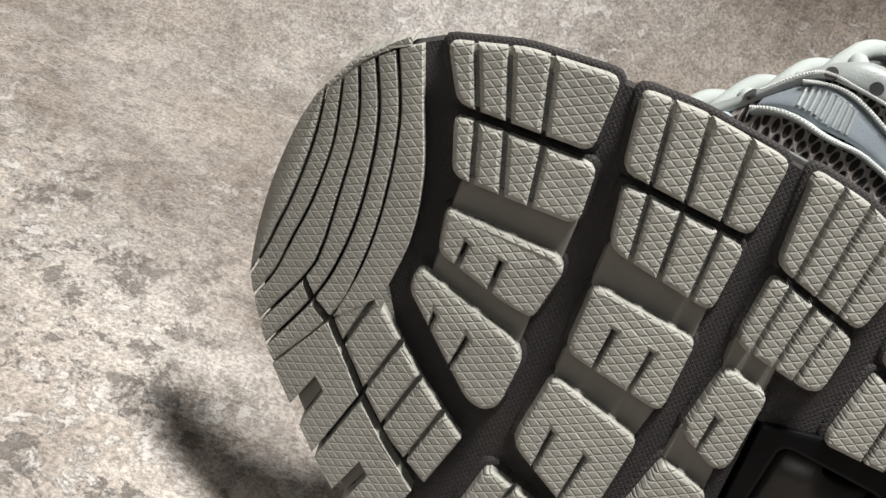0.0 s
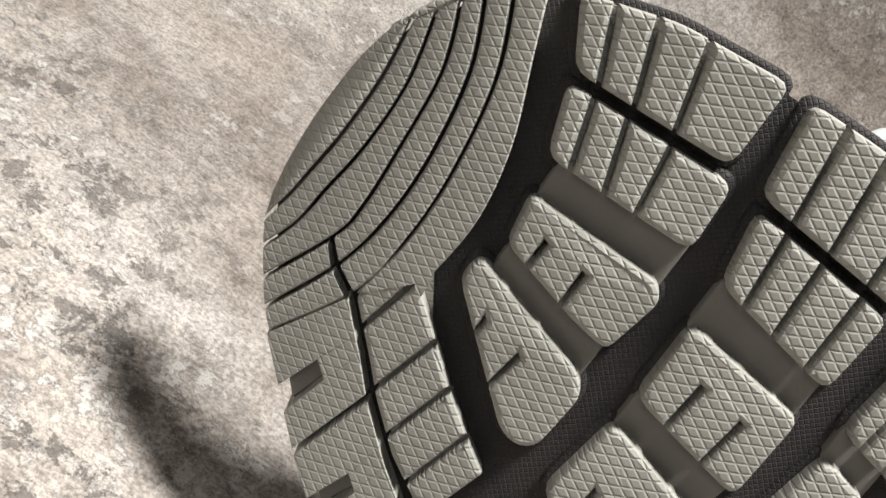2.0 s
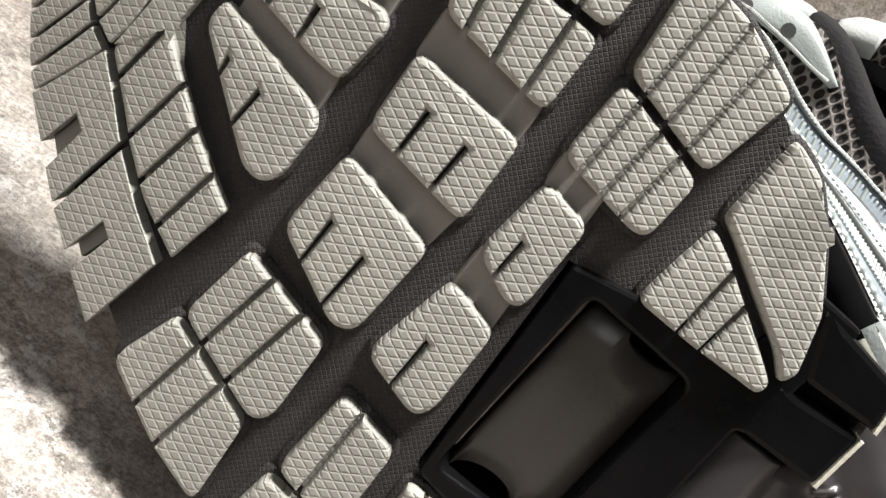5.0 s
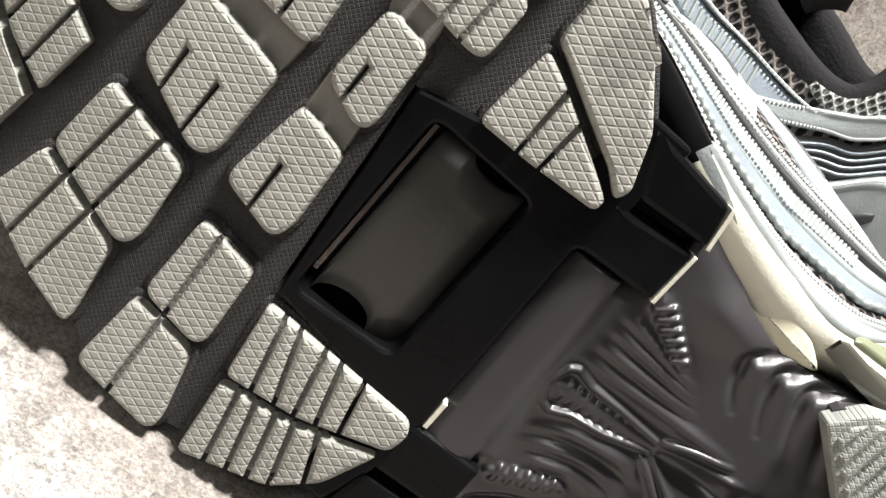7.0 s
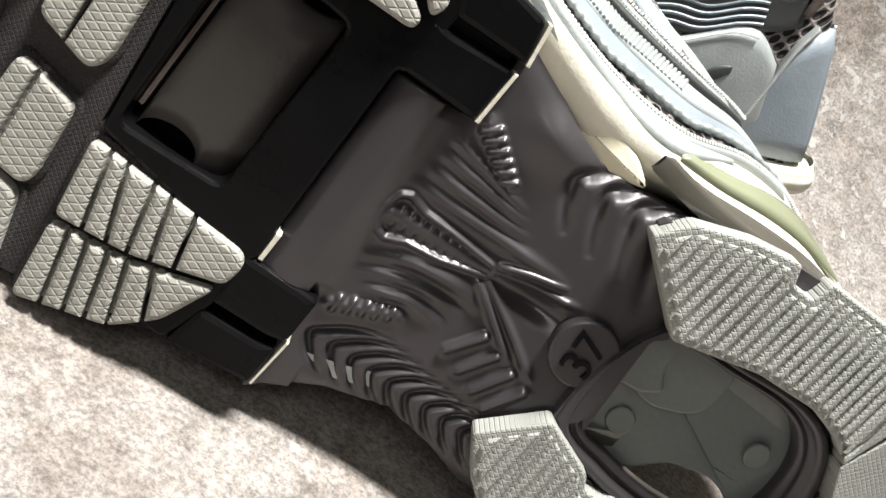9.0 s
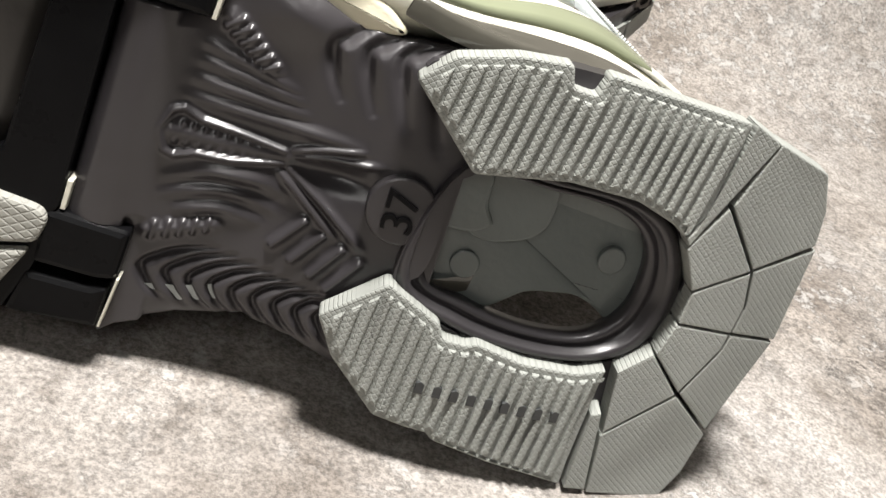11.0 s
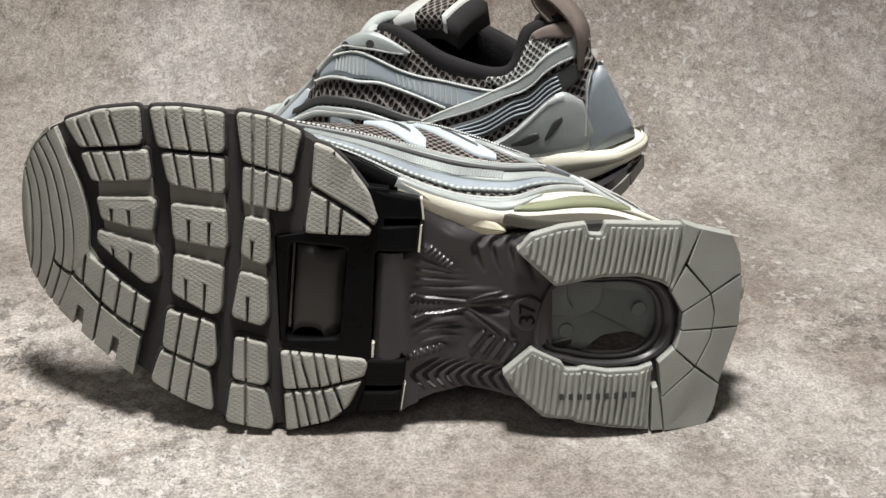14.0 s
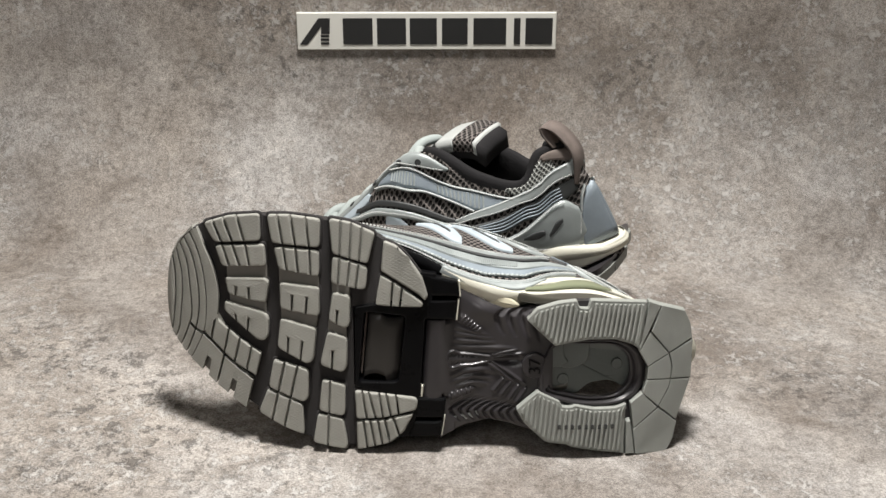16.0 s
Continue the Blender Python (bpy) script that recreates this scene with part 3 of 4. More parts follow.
def ridge(r, h, *points, fade=0.0):
    """A raised line (or a groove, h below 0) through points; fade: the share of its length over which each end dies away."""
    if fade:
        points = [tuple(p) for p in smooth_path(points, 4)]
    n = len(points) - 1
    for i, (p, q) in enumerate(zip(points, points[1:])):
        k = [min(1.0, j / n / fade + 0.06, (1 - j / n) / fade + 0.06) if fade else 1.0 for j in (i, i + 1)]
        RIDGES.append((p, q, r, h * k[0], h * k[1]))


def fill_ridges():
    # pleats below the upper edge
    for i in range(4):
        a = (30.6 + 6.4 * i, 72.6 + 0.3 * i)
        ridge(1.5, -2.0, (a[0] + 6.2, a[1] + 4.4), (a[0] + 2.6, a[1] + 2.2), a, (a[0] + 1.0, a[1] - 4.4 - 0.3 * i), (a[0] + 4.2, a[1] - 10.2 - 1.6 * i), fade=0.35)
    # chevrons along the lower edge
    for i in range(9):
        a = (6.8 + 4.25 * i, 21.4 - 0.25 * i)
        k = 1 - 0.055 * i
        ridge(0.85, -1.7, (a[0] + 13.5 * k, a[1] + 7.6 * k), (a[0] + 6.6 * k, a[1] + 5.4 * k), (a[0] + 2.2, a[1] + 2.6), a, (a[0] + 2.0, a[1] - 3.4), (a[0] + 5.4, a[1] - 6.2), fade=0.3)
    # four short bars
    for a, b in (((33.7, 38.3), (28.9, 32.4)), ((37.7, 36.4), (33.1, 30.2)), ((41.8, 34.6), (37.4, 28.2)), ((45.8, 32.9), (41.1, 26.3))):
        ridge(1.1, 1.3, a, b)
    # fan from the tube towards the badge, and arcs below the cord
    for way in (((7.5, 67.0), (17, 64.8), (27.6, 61.8)), ((7.5, 63.6), (18, 62.2), (28.8, 60.2)), ((7.2, 60.0), (18, 59.2), (30.5, 58.0)), ((6.3, 56.4), (18, 56.0), (31, 55.4), (42, 54.8)),
                ((6.8, 40.1), (11.4, 42.3), (16.4, 43.5), (23.5, 43.6), (29.8, 42.0)), ((6.6, 36.4), (11.8, 38.8), (17.6, 40.2), (23, 40.0), (28.6, 38.3)), ((9, 34.0), (17.6, 36.8), (26.0, 35.6))):
        ridge(1.45, 1.1, *way, fade=0.35)
    for way in (((27.3, 50.8), (34, 53.0), (42, 54.6)), ((27.3, 49.8), (37, 51.6), (47.5, 52.4)), ((27.0, 48.6), (36, 42.6), (46.0, 35.2)), ((25.8, 47.6), (33, 42.0), (40.5, 36.0))):
        ridge(0.95, 1.2, *way, fade=0.2)
    # corded screws
    for a, b, n, r in (((11.9, 72.2), (21.6, 64.8), 6, 1.9), ((6.6, 49.4), (27.4, 49.6), 10, 2.1), ((6.3, 29.0), (17.6, 33.3), 5, 1.5)):
        ridge(r, 1.1, a, b)
        d = Vector((b[0] - a[0], b[1] - a[1]))
        for k in range(n):
            c = Vector(a) + d * (k + 0.5) / n
            side = Vector((-d.y, d.x)).normalized() * r * (1.05 - 0.35 * k / n) + d.normalized() * 0.7
            ridge(0.85, 1.5 if n != 10 else 1.0, tuple(c - side * 0.8), tuple(c + side * 0.8))
    for sgn in (1, -1):
        ridge(0.8, 1.4, (4.0, 49.5), (5.6, 49.5 + sgn * 3.9), (7.6, 49.5 + sgn * 4.6), (11.2, 49.5 + sgn * 3.1), (18, 49.5 + sgn * 2.6), (27, 49.6 + sgn * 1.2))


def build_shank(shoe):
    fill_ridges()
    top_edge = [(-8.2, 89.6), (9.6, 89.6), (11.5, 88.4), (19.2, 84.0), (25.4, 80.2), (33, 77.0), (42.3, 76.4), (58, 78)]
    low_edge = [(-8.2, 6), (3.0, 6), (5, 8.2), (14.0, 13.0), (26.4, 15.9), (37.5, 13.6), (46, 10.5), (58, 10)]

    def lean(u, v, w):
        """The tube at the hinge stands a little askew to the heel."""
        return at(u + (v - 50) * 0.067 * max(0.0, min(1.0, (13 - u) / 15)), v, w)

    def face(u, v):
        if (u < 9.0 and v > 71.6) or (u < 2.6 and v < 28.9):
            return -13.0
        mid = (between(top_edge, u) + between(low_edge, u)) / 2
        half = (between(top_edge, u) - between(low_edge, u)) / 2
        s = abs(v - mid) / half
        w = -7.4 - 1.3 * math.exp(-((u - 32) / 16) ** 2) * (1 - s)
        if u > 9:
            w -= 2.2 * max(0.0, s - 0.82) ** 2 * 30
        # hollow beside the badge, a polished swell under the long cord, a bulge at the upper edge
        w -= 2.6 * math.exp(-(((u - 38) / 7.5) ** 2 + ((v - 48.2) / 2.6) ** 2))
        w += 1.5 * math.exp(-(((u - 19) / 8) ** 2 + ((v - 45.0) / 2.2) ** 2))
        w += 1.8 * math.exp(-(((u - 24) / 7) ** 2 + ((v - 76) / 5) ** 2))
        add = dent = 0.0
        for (x0, y0), (x1, y1), r, h0, h1 in RIDGES:
            if min(x0, x1) - 3 < u < max(x0, x1) + 3 and min(y0, y1) - 3 < v < max(y0, y1) + 3:
                dx, dy = x1 - x0, y1 - y0
                t = max(0.0, min(1.0, ((u - x0) * dx + (v - y0) * dy) / (dx * dx + dy * dy)))
                d = math.hypot(u - x0 - dx * t, v - y0 - dy * t)
                if d < 2.4 * r:
                    rise = (h0 + (h1 - h0) * t) * math.exp(-((d / r) ** 2) * 1.4)
                    add, dent = max(add, rise), min(dent, rise)
        w += (add + dent) * max(0.0, min(1.0, (math.hypot(u - 50.6, v - 46.1) - 7.6) / 2.5)) * max(0.0, min(1.0, (u - 3.0) / 3.0))
        # the hinge tube swells out of the shank
        k = (u + 1.2) / 7.2
        tube = -9.0 + 6.2 * math.sqrt(max(0.0, 1 - k * k)) if abs(k) < 1 else -9.0
        if u > -1.2:
            tube = -7.4 + 4.6 * math.exp(-((u + 1.2) / 5.2) ** 2)
            inside = max(0.0, min(1.0, (v - 28.6) / 3)) * max(0.0, min(1.0, (71.8 - v) / 3)) if u > 2.4 else 1.0
            return w + (tube + 7.4) * inside
        return tube

    bm = bmesh.new()
    slab(bm, -8.2, 60.0, lambda u: between(low_edge, u), lambda u: between(top_edge, u), face, -17.0, 220, 230, lean)
    part("shank", bm, SHANK, shoe, "polished brown-black shank with moulded cords and chevrons", True)
    bm = bmesh.new()
    circle = [(50.6 + 6.8 * math.cos(a), 46.1 + 6.8 * math.sin(a)) for a in (2 * math.pi * k / 40 for k in range(40))]
    prism(bm, circle, -5.4, -9.0, 0.5)
    badge = part("size_badge", bm, SHANK, shoe, "round raised size badge")
    text = bpy.data.curves.new("digits", "FONT")
    text.body, text.size, text.extrude, text.align_x, text.align_y = "37", 0.0088, 0.0006, "CENTER", "CENTER"
    ob = new("digits", text)
    me = bpy.data.meshes.new_from_object(ob)
    bpy.data.objects.remove(ob)
    me.materials.append(BLACK)
    num = new("size_number", me)
    num.parent = badge
    c = at(50.6, 46.1, -5.1)
    num.matrix_local = Matrix.Translation(c) @ Matrix(((0, -1, 0, 0), (0, 0, -1, 0), (1, 0, 0, 0), (0, 0, 0, 1)))
    tagged(num, "raised size number")


HEEL = [(45.7, 72.2), (51.2, 78.0), (62.3, 81.3), (80.3, 82.4), (110, 79.9), (117, 77.6), (130.8, 73), (134.3, 65.4), (136.1, 54.4), (135, 35.2), (128.2, 12.5), (125.5, 2.4), (121.5, -3.0), (99, -2.4), (82.2, 0.4), (68.2, 3.1), (56.2, 5.8), (45.2, 15.8), (41, 23.6), (51.6, 32.2), (57.0, 37.0), (57.6, 54.0), (59.6, 58.4)]


def build_heel(shoe):
    def piece(poly, cuts=(), r=1.0, name="heel_lug", label="", **more):
        lug(shoe, inset(ccw(list(poly)), -0.22), cuts, r=0.35, material=HEEL_LUG, name=name, label=label, low=-6.5, gap=0.7, bevel=0.35, **more)

    # ribbed blocks: the body a little lower, a rib field on top
    for poly, u0, u1, slant, name_bars in (
        ([(45.7, 72.2), (51.2, 78), (62.3, 81.3), (71.8, 82.3), (73, 78.4), (77.6, 78.0), (79, 82.4), (109.6, 79.9), (107.6, 60.2), (104.9, 55.2), (101.4, 57.6), (92.4, 60.7), (78.5, 61.3), (60.5, 58.2)], 30, 104, 0.16, False),
        ([(51.8, 33.3), (63.4, 27.8), (64.8, 25.0), (69.8, 24.8), (71.5, 25.7), (81.7, 23.5), (93.4, 23.3), (99.4, 25), (98.0, 15.7), (98.6, -2.5), (82.2, 0.3), (69.0, 3), (67.6, 4.4), (63, 4.6), (56.2, 5.6), (45.2, 15.8), (40.6, 23.6)], 36, 99, 0.1, True),
    ):
        bm = bmesh.new()
        base = rounded(ccw(poly), 0.8)
        prism(bm, base, -0.9, -6.5, 0.5)
        body = part("heel_lug", bm, HEEL_LUG, shoe, "pale grey ribbed heel block")
        bm = bmesh.new()
        inner = inset(base, 1.5)
        u = u0
        while u < u1:
            strip = clip(clip(inner, (u, 0), (u + slant * 80, 80), -1, 0.0), (u + 1.65, 0), (u + 1.65 + slant * 80, 80), 1, 0.0)
            if len(strip) > 2 and abs(turn_of(strip)) > 2.0:
                prism(bm, strip, 0.0, -1.0, 0.55)
            u += 2.55
        part("rib_field", bm, HEEL_LUG, body)
        if name_bars:
            for i in range(9):
                bm = bmesh.new()
                x = 62.5 + 3.55 * i
                prism(bm, [(x, 13.0 - 0.1 * i), (x + 1.7, 13.0 - 0.1 * i), (x + 1.7, 15.2 - 0.1 * i), (x + 0.9, 15.6 - 0.1 * i), (x, 15.2 - 0.1 * i)], 0.06, -1.0, 0.1)
                part("moulded_mark", bm, CHARCOAL, body)
    piece([(99.6, 15), (101.4, 15.4), (104.2, -2.6), (99.8, -2.5)], r=0.5)
    piece([(110.5, 79.8), (116.8, 77.3), (105.9, 54.4), (105.2, 55.4), (108.1, 60.2)], r=0.5)
    # ring of smooth wedges round the heel
    piece([(117.4, 77.2), (130.8, 73), (134.3, 65.4), (135.4, 58.0), (122.6, 51.4), (112.4, 63.6)], r=1.0)
    piece([(135.9, 56.6), (135.4, 36.0), (124.2, 36.9), (124.9, 42.7), (123, 50.6)], r=0.8)
    piece([(135.0, 35.0), (127.6, 13.6), (117.8, 21.9), (123.6, 32.6), (124.2, 35.9)], r=0.8)
    piece([(127.8, 12.0), (126.0, 2.6), (122.4, -3.8), (105.2, -3.2), (103.4, 10.6), (117, 20.8)], r=1.0)
    piece([(111.5, 62.6), (121.8, 50.8), (110.6, 45.2), (106.0, 53.4)], r=0.8)
    piece([(122.2, 50.0), (124, 42.7), (123.4, 36.9), (110.7, 37.9), (110.9, 44.4)], r=0.8)
    piece([(123.2, 36.0), (122.8, 32.8), (117, 22.4), (108.6, 30.4), (110.5, 37.0)], r=0.8)
    piece([(116.2, 21.5), (103.6, 11.6), (101.8, 25.2), (107.8, 29.9)], r=0.8)
    # dark carrier under the heel with its raised loop round the opening
    hole = [(58.2, 55.8), (78.6, 57.2), (92.0, 56.0), (99.6, 50.5), (101.6, 42.0), (99.8, 34.2), (93.0, 28.8), (80.6, 28.2), (67.6, 30.8), (58.2, 35.2)]
    outer = [(60, 58.6), (78.6, 61.0), (94, 60.0), (104.5, 55.0), (110.4, 43), (107.6, 30), (99, 24.6), (84, 23.2), (66, 25.6), (52.5, 33.5)]
    n = 6
    hp, op = smooth_path(hole, n, True), smooth_path(outer, n, True)
    bm = bmesh.new()
    prof = ((0.0, -12.0), (0.0, -7.4), (0.1, -6.6), (0.22, -6.5), (0.32, -7.2), (0.42, -7.2), (0.5, -4.6), (0.62, -4.0), (0.78, -4.2), (0.9, -5.2), (1.0, -6.4), (1.04, -17.0))
    loops = [[bm.verts.new(at(*(a + (b - a) * s), w)) for a, b in zip(hp, op)] for s, w in prof]
    for a, b in zip(loops, loops[1:] + loops[:1]):
        for i in range(len(a)):
            bm.faces.new((a[i], a[(i + 1) % len(a)], b[(i + 1) % len(a)], b[i]))
    part("heel_loop", bm, SHANK, shoe, "polished dark loop round the open heel", True)
    bm = bmesh.new()
    big = [Vector(p) for p in inset(ccw(HEEL), 1.2)]
    big = smooth_path(big, 4, True)
    centre = Vector((84, 43))
    rim = []
    for p in big:
        d = p - centre
        best = min(op, key=lambda q: abs(math.atan2(d.x * (q - centre).y - d.y * (q - centre).x, d.dot(q - centre))))
        rim.append(best)
    for w0, w1 in ((-5.2, -11.0),):
        l0 = [bm.verts.new(at(p.x, p.y, w0)) for p in big]
        l1 = [bm.verts.new(at(p.x, p.y, w0)) for p in rim]
        l2 = [bm.verts.new(at(p.x, p.y, w1)) for p in rim]
        l3 = [bm.verts.new(at(p.x, p.y, w1)) for p in big]
        for a, b in ((l0, l1), (l1, l2), (l2, l3), (l3, l0)):
            for i in range(len(a)):
                q = (a[i], a[(i + 1) % len(a)], b[(i + 1) % len(a)], b[i])
                if (q[0].co - q[1].co).length > 1e-7 and (q[2].co - q[3].co).length > 1e-7:
                    bm.faces.new(q)
                elif (q[0].co - q[1].co).length > 1e-7:
                    bm.faces.new(q[:3])
                elif (q[2].co - q[3].co).length > 1e-7:
                    bm.faces.new((q[0], q[2], q[3]))
    part("heel_carrier", bm, SHANK, shoe, "dark moulded heel carrier")
    # inner tray seen through the opening, with two round posts and a gap at the low side
    bm = bmesh.new()
    prism(bm, rounded(ccw([(54, 58), (100, 60), (106, 50), (106, 31), (100.5, 30.0), (94, 34.4), (90, 35.8), (80, 34.6), (73, 29.0), (54, 30)]), 2.0), -11.0, -13.5, 0.8)
    part("heel_tray", bm, GREY_TPU, shoe, "grey-green inner plate behind the opening")
    for u, v in ((66.0, 37.4), (95.0, 44.6)):
        bm = bmesh.new()
        prism(bm, [(u + 3 * math.cos(a), v + 3 * math.sin(a)) for a in (2 * math.pi * k / 24 for k in range(24))], -10.3, -12.0, 0.4)
        part("round_post", bm, GREY_TPU, shoe)
    bm = bmesh.new()
    prism(bm, rounded(ccw([(56, 57.5), (66, 57.5), (66.4, 50.5), (69, 47.0), (65, 44.6), (56, 44.2)]), 1.4), -8.6, -12.0, 0.7)
    prism(bm, rounded(ccw([(65, 57.5), (80, 57.5), (79.6, 48.6), (76.4, 45.2), (69, 43.0), (64, 44)]), 2.2), -10.0, -12.0, 0.6)
    part("tray_tab", bm, GREY_TPU, shoe)


# ---- the upper ----
# round the shoe: base (along, across), top (along, across), height of the top, swell of the side
RING = [
    (-122, 84, -98, 80, 34, 0), (-110, 103, -92, 82, 37, 0), (-86, 117, -75, 79, 41, 1), (-55, 117, -45, 76, 53, 3), (-20, 107, -9, 76, 80, 7), (10, 93, 28, 76, 106, 14),
    (45, 81, 60, 74, 90, 16), (85, 75, 86, 67, 82, 6), (117, 64, 96, 57, 99, 1), (138, 46, 108, 46, 101, 0), (122, 34, 96, 38, 99, 0), (85, 38, 86, 36, 82, 0),
    (45, 28, 60, 30, 90, -2), (10, 18, 28, 38, 99, -3), (-20, 16, -9, 46, 73, -2), (-55, 20, -45, 58, 50, -1), (-86, 40, -75, 66, 41, 0), (-110, 64, -92, 74, 37, 0),
]
LOWEST = 12.0
ring_path = smooth_path(RING, 12, True)
TURNS = len(ring_path)


def skin(s, t, out=0.0):
    """A point on the upper: s in ring stations round the shoe, t from its foot (0) to its top (1), out in millimetres."""
    def raw(s, t):
        x = (s % len(RING)) * 12
        i, f = int(x) % TURNS, x - int(x)
        a = ring_path[i] * (1 - f) + ring_path[(i + 1) % TURNS] * f
        k = max(0.0, 1 - max(t, 0.0) ** 3.0) ** (1 / 3.0)
        lean = 0.12 + 0.6 * max(0.0, min(1.0, (a[0] - 60) / 50))
        k = k * (1 - lean) + (1 - max(t, 0.0)) * lean
        h = LOWEST + t * (a[4] - LOWEST)
        return Vector(((a[2] + (a[0] - a[2]) * k) / 1000, h / 1000 + bow(a[0] / 1000) * 0.8 * (1 - t), (a[3] + (a[1] - a[3]) * k + 0.1 * (h - LOWEST) + a[5] * math.sin(math.pi * max(0.0, min(1.0, t * 1.1)))) / 1000))

    p = raw(s, t)
    if out:
        e = 0.02
        n = (raw(s + e, t) - raw(s - e, t)).cross(raw(s, min(0.999, t + e)) - raw(s, t - e)).normalized()
        p = p + n * out / 1000
    return p


def patch(outline, out=1.2, nx=40, material=None, sides=True):
    """A panel on the upper: outline is a list of (s, low t, high t) along its length."""
    bm = bmesh.new()
    rows = []
    path = smooth_path(outline, 6)
    m = 6
    for i, (s, a, b) in enumerate(path):
        row = []
        for j in range(m + 1):
            t = a + (b - a) * j / m
            o = out if 0 < j < m and 0 < i < len(path) - 1 else out * 0.75
            row.append(bm.verts.new(skin(s, t, o)))
        row = [bm.verts.new(skin(s, a, -0.6))] + row + [bm.verts.new(skin(s, b, -0.6))]
        rows.append(row)
    for p, q in zip(rows, rows[1:]):
        for j in range(len(p) - 1):
            bm.faces.new((p[j], p[j + 1], q[j + 1], q[j]))
    return bm


def build_upper(shoe):
    bm = bmesh.new()
    n, m = TURNS, 16
    rows = [[bm.verts.new(skin(i / 12, j / m)) for i in range(n)] for j in range(m + 1)]
    for a, b in zip(rows, rows[1:]):
        for i in range(n):
            bm.faces.new((a[i], a[(i + 1) % n], b[(i + 1) % n], b[i]))
    part("upper_mesh", bm, MESH, shoe, "brown-grey open mesh upper", True)
    # padded collar and lining
    bm = bmesh.new()
    stations = [5 + 0.125 * k for k in range(65)]
    rows = []
    for s in stations:
        top = skin(s, 1.0)
        mid = Vector((0.06, top.y, 0.055))
        inward = Vector((mid.x - top.x, 0, mid.z - top.z)).normalized()
        inward = Vector((inward.x * 0.6, 0, inward.z)).normalized()
        row = []
        for dx, dh in ((-1.0, -6), (-1.2, -2), (-0.4, 1.2), (1.6, 2.6), (4.0, 1.4), (5.4, -3), (6.0, -12), (4.0, -30), (2.0, -52)):
            row.append(bm.verts.new(top + inward * dx / 1000 + Vector((0, dh / 1000, 0))))
        rows.append(row)
    for p, q in zip(rows, rows[1:]):
        for j in range(len(p) - 1):
            bm.faces.new((p[j], p[j + 1], q[j + 1], q[j]))
    part("collar_lining", bm, LINING, shoe, "black padded collar lining", True)
    bm = bmesh.new()
    slab(bm, 0, 114, lambda u: 30.0, lambda u: 66.0, lambda u, v: -34.0, -36.0, 12, 8, lambda u, v, w: Vector((u / 1000, -w / 1000, (v + 3) / 1000)))
    part("insole", bm, LINING, shoe, "black insole")
    # midsole shell and the olive bubble
    bm = bmesh.new()
    prof = ((-0.5, 0.2), (1.8, 0.185), (3.0, 0.15), (2.6, 0.11), (1.6, 0.08), (2.2, 0.04), (2.6, -0.02), (1.8, -0.045), (-6.0, -0.035), (-8.0, 0.12))
    
    def crest(s):
        """Height of the midsole's upper line: low at the arch, humped before the heel."""
        return between([(0, 0.03), (4.9, 0.0), (5.4, 0.01), (6.0, 0.085), (6.5, 0.25), (6.9, 0.39), (7.3, 0.38), (7.6, 0.33), (8.5, 0.17), (9, 0.15)], min(s, 18 - s))

    def rise(s):
        return crest(s) / 0.2

    def drop(s):
        u = ring_path[int(s * 12) % n][0]
        return 0.11 if s > 9 else 0.11 * max(0.0, min(1.0, (u - 30) / 40))

    def shell(bm, wanted):
        rows = [[bm.verts.new(skin(i / 12, (t * rise(i / 12) if 0 < t < 0.2 and o > -6 or t == 0.2 else t) + (drop(i / 12) if t < 0.1 else 0.0), o + (3.2 * max(0.0, min(1.0, (ring_path[i][0] - 85) / 40)) if o > 0 else 0.0))) for i in range(n)] for o, t in prof]
        for a, b in zip(rows, rows[1:]):
            for i in range(n):
                if wanted(i):
                    bm.faces.new((a[i], a[(i + 1) % n], b[(i + 1) % n], b[i]))
        low = rows[-1]
        for i in range(1, n // 2 - 1):
            if wanted(i):
                bm.faces.new((low[i], low[i + 1], low[n - i - 1], low[n - i]))
        bmesh.ops.delete(bm, geom=[v for v in bm.verts if not v.link_faces], context="VERTS")
        return bm

    heelward = lambda i: ring_path[i][0] > 2 and ring_path[(i + 1) % n][0] > 2
    bm.free()
    part("midsole", shell(bmesh.new(), heelward), CREAM, shoe, "cream foam midsole shell", True)
    part("forefoot_rim", shell(bmesh.new(), lambda i: not heelward(i)), BLACK, shoe, "charcoal rim between plate and upper", True)
    for c in (1, -1):
        f = (lambda s: s) if c == 1 else (lambda s: 18 - s)
        part("side_bubble", patch([(f(6.0), 0.03, 0.05), (f(6.3), 0.06, 0.11), (f(6.6), 0.12, 0.21), (f(6.9), 0.19, 0.29), (f(7.25), 0.25, 0.29)], 3.8), OLIVE, shoe, "glossy olive window in the midsole", True)
        part("side_inlay", patch([(f(5.9), -0.04, -0.02), (f(6.3), -0.04, 0.04), (f(6.6), -0.01, 0.08), (f(7.0), 0.03, 0.13), (f(7.4), 0.08, 0.12)], 3.6), SMOKE, shoe, "smoky brown clear inlay", True)

        def band(lo, hi, stations):
            return [(f(s), crest(s) + lo, crest(s) + hi) for s in stations]

        along = (0.2, 1.2, 2.2, 3.2, 4.2, 5.0, 5.5, 6.0, 6.35, 6.7)
